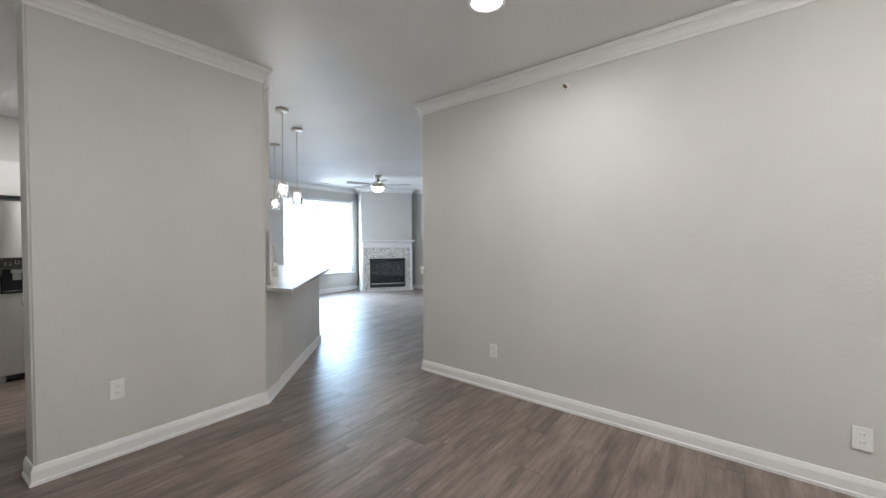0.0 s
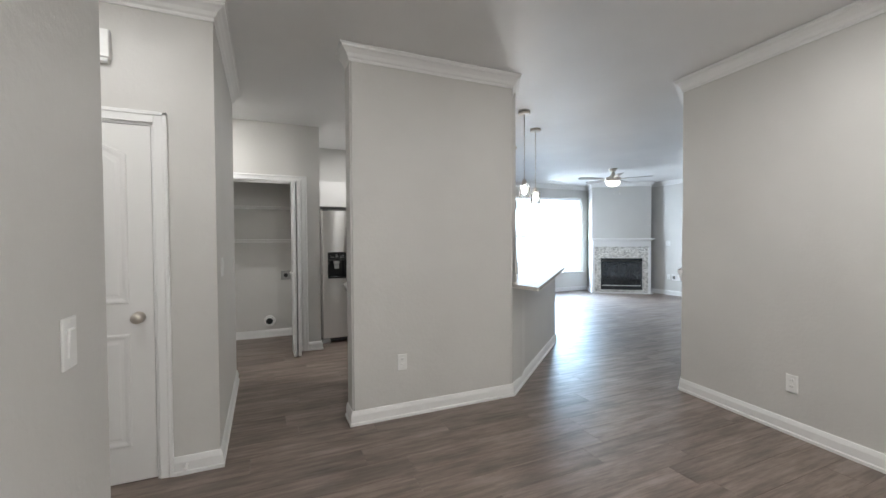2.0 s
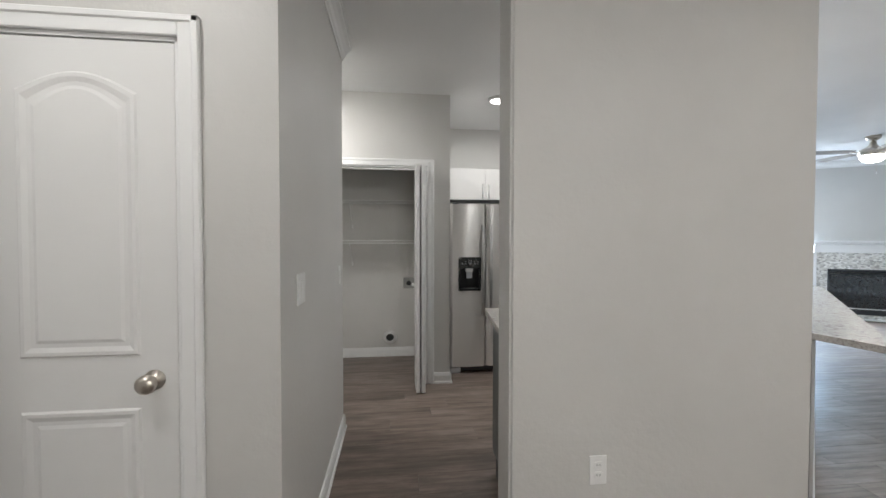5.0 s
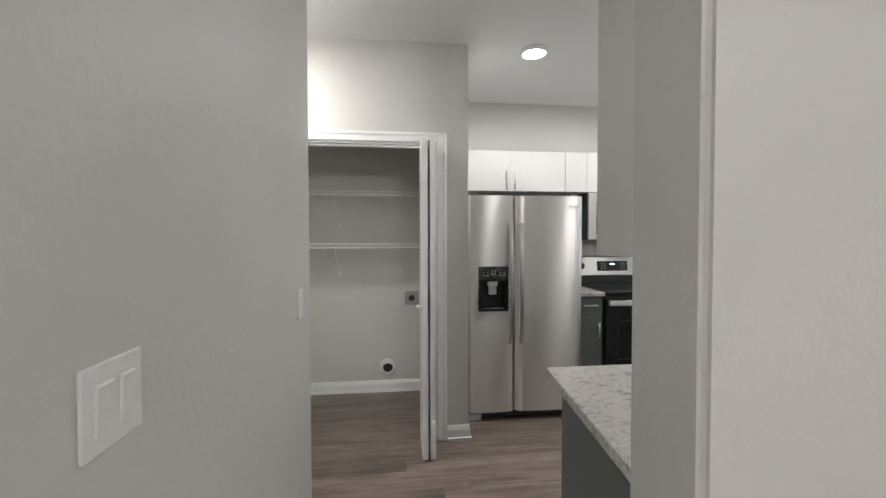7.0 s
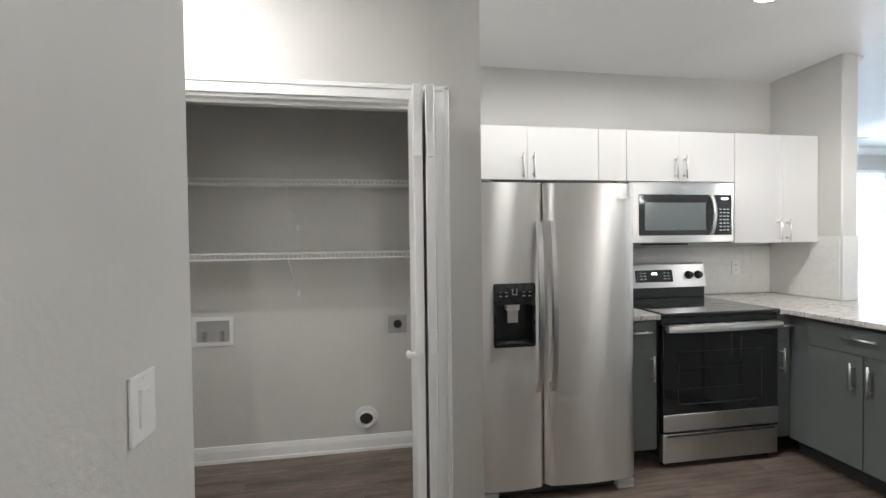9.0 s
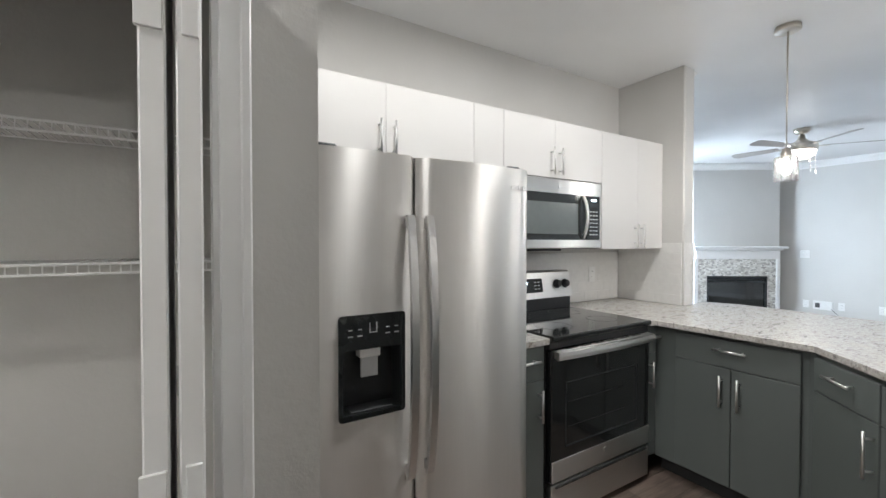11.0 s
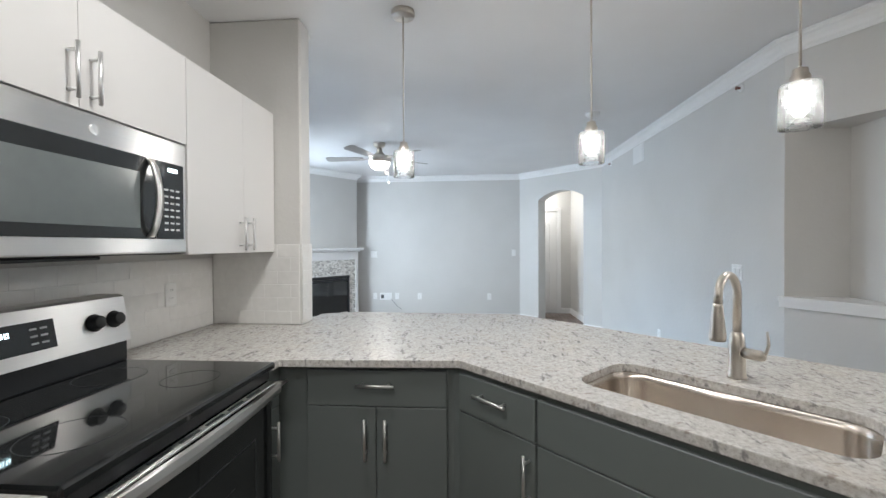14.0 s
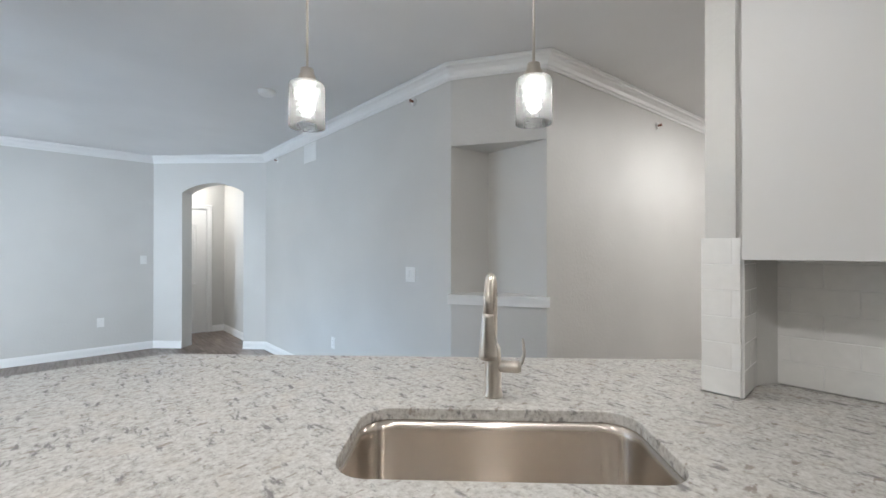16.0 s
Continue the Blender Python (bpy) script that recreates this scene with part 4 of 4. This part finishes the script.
def bowed_handle(parent, x):
    pts = []
    for k in range(13):
        u = k / 12
        pts.append((x, RF - 0.022 - 0.036 * math.sin(math.pi * u) ** 0.6, 0.575 + 0.88 * u))
    bm = bmesh.new()
    rings = []
    for p in pts:
        rings.append([bm.verts.new((p[0] + dx, p[1] + dy, p[2])) for dx, dy in ((-0.016, 0.004), (-0.013, -0.005), (0.013, -0.005), (0.016, 0.004), (0.012, 0.009), (-0.012, 0.009))])
    for r, s in zip(rings, rings[1:]):
        for j in range(6):
            bm.faces.new((r[j], r[(j + 1) % 6], s[(j + 1) % 6], s[j]))
    bm.faces.new(rings[0])
    bm.faces.new(rings[-1][::-1])
    for z in (0.60, 1.43):
        box(x - 0.012, RF - 0.024, z - 0.018, x + 0.012, RF + 0.002, z + 0.018, 0.003, bm)
    return part("handle", bm, POLISH, parent, "bowed stainless handle")


bowed_handle(d1, RXM - 0.037)
bowed_handle(d2, RXM + 0.037)
dsp = part("dispenser", prism(rounded(DX0 - 0.004, DZ0 - 0.004, DX1 + 0.004, DZ1 + 0.004, 0.012, 4), 0, 0.006, [rounded(DX0 + 0.010, DZ0 + 0.012, DX1 - 0.010, DZ0 + 0.215, 0.008, 3)]), BLACKG, d1, "black ice and water dispenser")
DM = Matrix.Translation((0, RF - 0.010, 0)) @ Matrix.Rotation(radians(90), 4, "X")
dsp.matrix_local = DM
cy0, cy1 = RF - 0.008, RF + 0.065
for n, a in zip(("cavity_back", "cavity_side", "cavity_side", "cavity_floor", "cavity_top"), ((DX0, cy1, DZ0, DX1, cy1 + 0.004, DZ1), (DX0 + 0.004, cy0, DZ0 + 0.002, DX0 + 0.010, cy1, DZ1), (DX1 - 0.010, cy0, DZ0 + 0.002, DX1 - 0.004, cy1, DZ1), (DX0 + 0.004, cy0, DZ0 + 0.004, DX1 - 0.004, cy1, DZ0 + 0.012), (DX0 + 0.004, cy0 + 0.01, DZ0 + 0.215, DX1 - 0.004, cy1, DZ0 + 0.235))):
    part(n, box(*a), BLACK, dsp).matrix_parent_inverse = DM.inverted()
for n, a, mt in (("paddle", (0.742, RF + 0.02, 0.93, 0.800, RF + 0.03, 0.995), PALE), ("chute", (0.735, RF + 0.012, 0.995, 0.806, RF + 0.05, 1.03), PLATE), ("tray", (0.70, RF - 0.004, 0.828, 0.842, RF + 0.05, 0.834), DARK)):
    part(n, box(*a, 0.002), mt, dsp).matrix_parent_inverse = DM.inverted()
for k in range(6):
    if k in (2, 3):
        continue
    x = DX0 + 0.025 + k * 0.031
    part("marking", box(x, RF - 0.0172, 1.072, x + 0.016, RF - 0.0163, 1.076), PALE, dsp).matrix_parent_inverse = DM.inverted()
    part("marking", box(x + 0.002, RF - 0.0172, 1.092, x + 0.014, RF - 0.0163, 1.095), PALE, dsp).matrix_parent_inverse = DM.inverted()
ic = bmesh.new()
for a in ((0.757, 1.082, 0.760, 1.112), (0.780, 1.082, 0.783, 1.112), (0.757, 1.080, 0.783, 1.083)):
    box(a[0], RF - 0.0172, a[1], a[2], RF - 0.0163, a[3], bm=ic)
part("marking", ic, PALE, dsp).matrix_parent_inverse = DM.inverted()
lg = bmesh.new()
for k, w in enumerate((0.010, 0.008, 0.007, 0.010, 0.007, 0.008, 0.006)):
    box(1.345 + k * 0.0115, RF - 0.0135, 1.572, 1.345 + k * 0.0115 + w, RF - 0.005, 1.586 + 0.003 * (k % 2), bm=lg)
part("badge", lg, CHROME, d2, "small chrome badge")
part("kick_grille", box(RX0 + 0.05, 3.44, 0.012, RX1 - 0.05, 3.47, 0.058, 0.003), DARK, fg)
for x in (RX0 + 0.005, RX1 - 0.105):
    part("leg_cover", box(x, 3.405, 0.0, x + 0.10, 3.47, 0.052, 0.006), PALE, fg)
for x in (RX0 + 0.03, RX1 - 0.09):
    part("hinge_cover", box(x, 3.43, 1.656, x + 0.06, 3.52, 1.672, 0.005), DARK, fg)

# ---- range ----
rg = thing("electric_range", "stainless freestanding electric range with black glass top", "range")
GX0, GX1, GF = 1.712, 2.502, 3.55
part("body", box(GX0 + 0.004, GF + 0.02, 0.05, GX1 - 0.004, 4.22, 0.895, 0.003), BLACK, rg)
part("cooktop", box(GX0, 3.515, 0.896, GX1, 4.16, 0.922, 0.006), BLACKG, rg, "black glass cooktop")
part("front_strip", box(GX0, GF - 0.012, 0.855, GX1, GF + 0.02, 0.895, 0.004), BLACK, rg)
for x, y, r in ((1.91, 3.70, 0.10), (2.30, 3.70, 0.085), (1.91, 3.98, 0.075), (2.30, 3.98, 0.10)):
    ring = lathe([(r - 0.0015, 0.9222), (r, 0.9222), (r, 0.9226), (r - 0.0015, 0.9226)], 40, at=(x, y, 0), ring=True)
    part("burner_ring", ring, DARK, rg)
od = part("oven_door", box(GX0 + 0.006, GF - 0.022, 0.215, GX1 - 0.006, GF + 0.018, 0.850, 0.004), BLACKG, rg, "black glass oven door")
part("lower_panel", box(GX0 + 0.006, GF - 0.027, 0.222, GX1 - 0.006, GF - 0.020, 0.322, 0.002), STEELH, od)
part("badge", moved(lathe([(0, 0), (0.016, 0), (0.016, 0.003), (0, 0.003)], 20), Matrix.Translation(((GX0 + GX1) / 2, GF - 0.026, 0.285)) @ Matrix.Rotation(radians(90), 4, "X")), CHROME, od, "round chrome badge")
ww = bmesh.new()
wx0, wx1, wz0, wz1 = GX0 + 0.10, GX1 - 0.12, 0.375, 0.69
for a in ((wx0, wz0, wx1, wz0 + 0.008), (wx0, wz1 - 0.004, wx1, wz1), (wx0, wz0, wx0 + 0.004, wz1), (wx1 - 0.006, wz0, wx1, wz1)):
    box(a[0], GF - 0.0236, a[1], a[2], GF - 0.0218, a[3], bm=ww)
part("window_border", ww, DARK, od)
for z in (0.47, 0.59):
    part("rack_line", box(wx0 + 0.02, GF - 0.0232, z, wx1 - 0.12, GF - 0.0218, z + 0.0015), DARK, od)
hb = bmesh.new()
pr = []
for k in range(11):
    u = k / 10
    pr.append((GX0 + 0.012 + (GX1 - GX0 - 0.024) * u, GF - 0.050 - 0.018 * math.sin(math.pi * u), 0.832))
rr = [[hb.verts.new((p[0], p[1] + dy, p[2] + dz)) for dy, dz in ((-0.010, -0.018), (-0.013, 0.0), (-0.010, 0.018), (0.004, 0.020), (0.004, -0.020))] for p in pr]
for r, s in zip(rr, rr[1:]):
    for j in range(5):
        hb.faces.new((r[j], r[(j + 1) % 5], s[(j + 1) % 5], s[j]))
hb.faces.new(rr[0])
hb.faces.new(rr[-1][::-1])
for x in (GX0 + 0.02, GX1 - 0.045):
    box(x, GF - 0.052, 0.815, x + 0.025, GF - 0.018, 0.848, 0.003, hb)
part("handle", hb, STEELH, od, "curved stainless oven handle")
part("door_top_trim", box(GX0 + 0.012, GF - 0.046, 0.846, GX1 - 0.012, GF - 0.013, 0.853, 0.002), STEELH, od)
for k in range(6):
    x = GX0 + 0.10 + k * 0.102
    part("vent_slot", box(x, GF - 0.034, 0.8528, x + 0.075, GF - 0.024, 0.8545), BLACK, od)
dw = part("storage_drawer", box(GX0 + 0.006, GF - 0.022, 0.035, GX1 - 0.006, GF + 0.018, 0.205, 0.004), STEELH, rg, "stainless storage drawer")
part("pull_lip", box(GX0 + 0.03, GF - 0.030, 0.190, GX1 - 0.03, GF - 0.020, 0.204, 0.004), BLACK, dw)
for x in (GX0 + 0.03, GX1 - 0.06):
    for y in (3.58, 4.15):
        part("foot", lathe([(0, 0), (0.016, 0), (0.016, 0.012), (0.010, 0.05), (0, 0.05)], 12, at=(x + 0.015, y, 0)), BLACK, rg)
bgm = bmesh.new()
bgm.faces.new([bgm.verts.new((GX0 + 0.003, y, z)) for y, z in ((4.085, 1.00), (4.115, 1.165), (4.13, 1.172), (4.215, 1.172), (4.215, 1.00))])
e = bmesh.ops.extrude_face_region(bgm, geom=bgm.faces[:])
bmesh.ops.translate(bgm, verts=[g for g in e["geom"] if isinstance(g, bmesh.types.BMVert)], vec=(GX1 - GX0 - 0.006, 0, 0))
bk = part("backguard", bgm, STEELH, rg, "sloping stainless control panel")
part("backguard_base", box(GX0 + 0.003, 4.10, 0.922, GX1 - 0.003, 4.215, 1.0, 0.004), BLACK, rg)
TILT = Matrix.Rotation(radians(-10.3), 4, "X")


def on_guard(bm, x, s):
    """Lays a part built facing -y onto the sloping panel, s up its face."""
    return moved(bm, Matrix.Translation((x, 4.085 + s * 0.179, 1.0 + s * 0.984)) @ TILT)


part("display", on_guard(box(-0.15, -0.004, -0.045, 0.15, 0.0, 0.045, 0.002), 2.08, 0.085), BLACKG, bk)
dg = bmesh.new()
for x0 in (-0.022, -0.006, 0.010):
    for a in ((0, 0.010, 0.010, 0.012), (0, 0.022, 0.010, 0.024), (0.0, 0.010, 0.002, 0.024), (0.008, 0.010, 0.010, 0.024)):
        box(x0 + a[0], -0.0055, a[1], x0 + a[2], -0.0042, a[3], bm=dg)
part("digits", on_guard(dg, 2.08, 0.085), DIGIT, bk)
for x in (-0.115, -0.085, 0.075, 0.105):
    for z in (-0.022, 0.0, 0.022):
        part("button", on_guard(box(x, -0.0052, z - 0.003, x + 0.02, -0.0042, z + 0.003), 2.08, 0.085), PALE, bk)
for x in (1.775, 2.362, 2.44):
    k = lathe([(0, 0), (0.030, 0), (0.031, 0.006), (0.024, 0.010), (0.022, 0.028), (0.018, 0.032), (0, 0.033)], 24)
    part("knob", on_guard(moved(k, Matrix.Rotation(radians(90), 4, "X")), x, 0.088), BLACK, bk, "black control knob", True)

# ---- microwave ----
mw = thing("microwave_oven", "stainless over-the-range microwave with black glass door", "microwave")
MX0, MX1, MZ0, MZ1, MF = 1.735, 2.535, 1.325, 1.742, 3.905
part("body", box(MX0, MF, MZ0, MX1, 4.24, MZ1, 0.003), DARK, mw)
part("fascia", box(MX0, MF - 0.022, MZ0 + 0.004, MX1, MF, MZ1, 0.006, seg=2), STEELH, mw, "stainless front")
md = part("door_window", box(MX0 + 0.075, MF - 0.027, MZ0 + 0.055, MX1 - 0.155, MF - 0.02, MZ1 - 0.085, 0.002), BLACKG, mw, "black glass door window")
# screen greyed above the black glass: the room's reflection is in its colour
part("inner_screen_sheen", box(MX0 + 0.115, MF - 0.0285, MZ0 + 0.09, MX1 - 0.225, MF - 0.0272, MZ1 - 0.14), SCREEN_SHEEN, md, "perforated door screen with a painted grey room reflection")
cp = part("control_panel", box(MX1 - 0.150, MF - 0.027, MZ0 + 0.055, MX1 - 0.02, MF - 0.02, MZ1 - 0.085, 0.002), BLACKG, mw)
for r in range(7):
    for c in range(3):
        x, z = MX1 - 0.118 + c * 0.028, MZ0 + 0.085 + r * 0.024
        part("button", box(x, MF - 0.0282, z, x + 0.018, MF - 0.0272, z + 0.007), PALE, cp)
part("clock", box(MX1 - 0.10, MF - 0.0282, MZ1 - 0.118, MX1 - 0.055, MF - 0.0272, MZ1 - 0.106), DIGIT, cp)
hm = bmesh.new()
hr = []
for k in range(9):
    u = k / 8
    y = MF - 0.030 - 0.036 * math.sin(math.pi * u) ** 0.7
    hr.append([hm.verts.new((MX1 - 0.185 + dx, y + dy, MZ0 + 0.06 + 0.27 * u)) for dx, dy in ((-0.013, 0.004), (-0.010, -0.006), (0.010, -0.006), (0.013, 0.004), (0.0, 0.008))])
for r, s in zip(hr, hr[1:]):
    for j in range(5):
        hm.faces.new((r[j], r[(j + 1) % 5], s[(j + 1) % 5], s[j]))
hm.faces.new(hr[0])
hm.faces.new(hr[-1][::-1])
part("handle", hm, STEEL, mw, "bowed stainless handle", True)
part("badge", moved(lathe([(0, 0), (0.015, 0), (0.015, 0.003), (0, 0.003)], 20), Matrix.Translation(((MX0 + MX1) / 2 + 0.02, MF - 0.021, MZ1 - 0.045)) @ Matrix.Rotation(radians(90), 4, "X")), CHROME, mw, "round chrome badge")
part("vent_grille", box(MX0 + 0.20, MF + 0.02, MZ0 - 0.012, MX0 + 0.48, MF + 0.14, MZ0 - 0.001, 0.003), BLACK, mw)

# ---- laundry closet ----


def wire_shelf(z, label):
    sh = thing("wire_shelf", label, "shelf", "laundry shelves")
    y0, y1, x0, x1 = 3.775, 4.07, -1.28, 0.45
    bm = bmesh.new()
    for y, zz, r in ((y0, z, 0.0045), (y0, z - 0.030, 0.0045), (y1, z, 0.003), ((y0 + y1) / 2, z - 0.003, 0.003)):
        tube(((x0, y, zz), (x1, y, zz)), r, 6, bm)
    part("rail", bm, WIRE, sh)
    bm = bmesh.new()
    n = 68
    for k in range(n + 1):
        x = x0 + (x1 - x0) * k / n
        tube(((x, y1, z + 0.003), (x, y0, z + 0.003), (x, y0 - 0.001, z - 0.030)), 0.0022, 4, bm, False)
    tagged(part("wires", bm, WIRE, sh), kind="stuff")
    for x in (-0.42, 0.30):
        part("brace", tube(((x, y0 + 0.01, z - 0.028), (x, 4.078, z - 0.255)), 0.004, 6), WIRE, sh)
        part("brace_foot", box(x - 0.01, 4.066, z - 0.28, x + 0.01, 4.079, z - 0.24, 0.003), WIRE, sh)


wire_shelf(1.715, "white wire shelf on the closet back wall")
wire_shelf(1.300, "white wire shelf on the closet back wall")
dv = thing("dryer_vent", "round white dryer vent pipe low on the wall", "vent", m=facing(-0.01, 4.08, 0.215, 0))
part("flange", moved(lathe([(0.048, 0), (0.075, 0), (0.072, 0.008), (0.048, 0.010)], 28, ring=True), Matrix.Rotation(radians(90), 4, "X")), PLATE, dv, "", True)
part("pipe", moved(lathe([(0.044, 0), (0.050, 0), (0.050, 0.045), (0.044, 0.045)], 28, ring=True), Matrix.Rotation(radians(90), 4, "X")), PLATE, dv, "", True)
part("opening", moved(lathe([(0, 0.002), (0.043, 0.002), (0.043, 0.006), (0, 0.006)], 24), Matrix.Rotation(radians(90), 4, "X")), BLACK, dv)
do = thing("dryer_outlet", "grey dryer power outlet plate on the wall", "outlet", m=facing(0.20, 4.08, 0.82, 0))
part("cover", box(-0.06, -0.006, -0.06, 0.06, 0, 0.06, 0.003), GREYP, do)
part("socket", moved(lathe([(0, 0), (0.028, 0), (0.026, 0.010), (0, 0.010)], 24), Matrix.Translation((0, -0.004, 0)) @ Matrix.Rotation(radians(90), 4, "X")), BLACK, do)

wv = thing("washer_box", "recessed washer supply box with open cover", "washer box", m=facing(-0.93, 4.08, 0.82, 0))
part("frame", prism([(-0.12, -0.09), (0.12, -0.09), (0.12, 0.09), (-0.12, 0.09)], 0, 0.008, [[(-0.095, -0.065), (0.095, -0.065), (0.095, 0.065), (-0.095, 0.065)]]), PLATE, wv).matrix_local = Matrix.Rotation(radians(90), 4, "X")
part("recess", box(-0.095, -0.002, -0.065, 0.095, -0.001, 0.065), GREYP, wv)
for x in (-0.05, 0.05):
    part("valve", tube(((x, -0.004, -0.06), (x, -0.004, 0.0)), 0.011, 10), NICKEL, wv)

# ---- backsplash tiles ----
TW, TH, GAP = 0.1505, 0.0740, 0.0018
tile = bpy.data.meshes.new("tile")
tb = box(-(TW - GAP) / 2, -0.007, -(TH - GAP) / 2, (TW - GAP) / 2, 0.0, (TH - GAP) / 2, 0.0012)
tb.to_mesh(tile)
tb.free()
tile.materials.append(TILEM)


def backsplash(length, rows, m, name, lead=0.0):
    bs = setting(new(name), "glossy white subway tile backsplash with pale grout", "backsplash")
    bs.matrix_world = m
    part("grout_bed", box(0, -0.0060, 0.001, length, -0.0005, rows * TH), GROUT, bs)
    for r in range(rows):
        x = -TW / 2 if r % 2 else 0.0
        while x < length - 1e-4:
            a, b = max(x, 0), min(x + TW, length)
            if b - a > 0.02:
                t = new("tile", tile)
                t.parent = bs
                t.location = ((a + b) / 2, 0.0, (r + 0.5) * TH)
                t.scale = ((b - a - GAP) / (TW - GAP), 1, 1)
            x += TW


backsplash(1.76, 5, facing(1.464, 4.25, CT1 + 0.002, 0), "tiles_kitchen_back")
backsplash(1.425, 6, facing(1.955, BN, CT1 + 0.002, 180), "tiles_kitchen_side")
backsplash(0.095, 6, facing(2.05, 1.43, CT1 + 0.002, 180), "tiles_nib_end")
backsplash(0.233, 6, facing(1.955, 1.43, CT1 + 0.002, -90), "tiles_nib_side")
backsplash(0.50, 6, facing(SX0, 4.24, CT1 + 0.002, -90), "tiles_stub_side")
backsplash(0.13, 6, facing(SX0, SY, CT1 + 0.002, 0), "tiles_stub_end")
plate(facing(2.90, 4.243, 1.12, 0), "outlet", "white outlet on the white tile backsplash")
plate(facing(1.25, BN + 0.0085, 1.08, 180), "outlet", "white outlet on the white tile backsplash")

# ---- floor planks ----
PW, PL = 0.18, 1.22
plank = bpy.data.meshes.new("plank")
pb = box(-PL / 2 + 0.0006, -PW / 2 + 0.0006, -0.010, PL / 2 - 0.0006, PW / 2 - 0.0006, 0.0, 0.0006)
pb.to_mesh(plank)
pb.free()
plank.materials.append(WOODF)
# stretches of floor inside the walls: x from, to, y from, to
ROOMS = ((-0.55, 3.25, -4.05, 1.3), (-1.4, -0.3, -0.45, 0.95), (-0.4, 3.9, 0.9, 4.3), (-1.4, 0.6, 2.3, 4.15), (3.0, 8.5, 0.4, 6.25), (7.3, 9.9, -0.2, 2.9))
rng = random.Random(7)
rest_v, rest_f = [], []
y = -4.2
while y < 6.3:
    off = rng.random() * PL
    x = -1.6 - off
    while x < 10.4:
        cy = y + PW / 2
        spans = [(a, b) for a, b, c, d in ROOMS if x < b and x + PL > a and c < cy < d]
        if not spans:
            x += PL
            continue
        # cut boards end under the walls
        e0, e1 = max(x, min(a for a, b in spans)), min(x + PL, max(b for a, b in spans))
        if e1 - e0 < 0.03:
            x += PL
            continue
        cx = (e0 + e1) / 2
        if -1.5 < cx < 3.9 and -2.4 < cy < 3.7:
            o = new("plank", plank)
            o.parent = FLOOR
            o.location = (cx, cy, 0)
            o.scale = ((e1 - e0) / PL, 1, 1)
        else:
            k = len(rest_v)
            a, b, c, d = e0 + 0.0006, e1 - 0.0006, y + 0.0006, y + PW - 0.0006
            rest_v += [(a, c, 0), (b, c, 0), (b, d, 0), (a, d, 0), (a, c, -0.01), (b, c, -0.01), (b, d, -0.01), (a, d, -0.01)]
            rest_f += [(k, k + 1, k + 2, k + 3), (k, k + 4, k + 5, k + 1), (k + 1, k + 5, k + 6, k + 2), (k + 2, k + 6, k + 7, k + 3), (k + 3, k + 7, k + 4, k)]
        x += PL
    y += PW
rest = bpy.data.meshes.new("planks")
rest.from_pydata(rest_v, [], rest_f)
rest.materials.append(WOODS)
ro = tagged(new("planks", rest), kind="stuff")
ro.parent = FLOOR
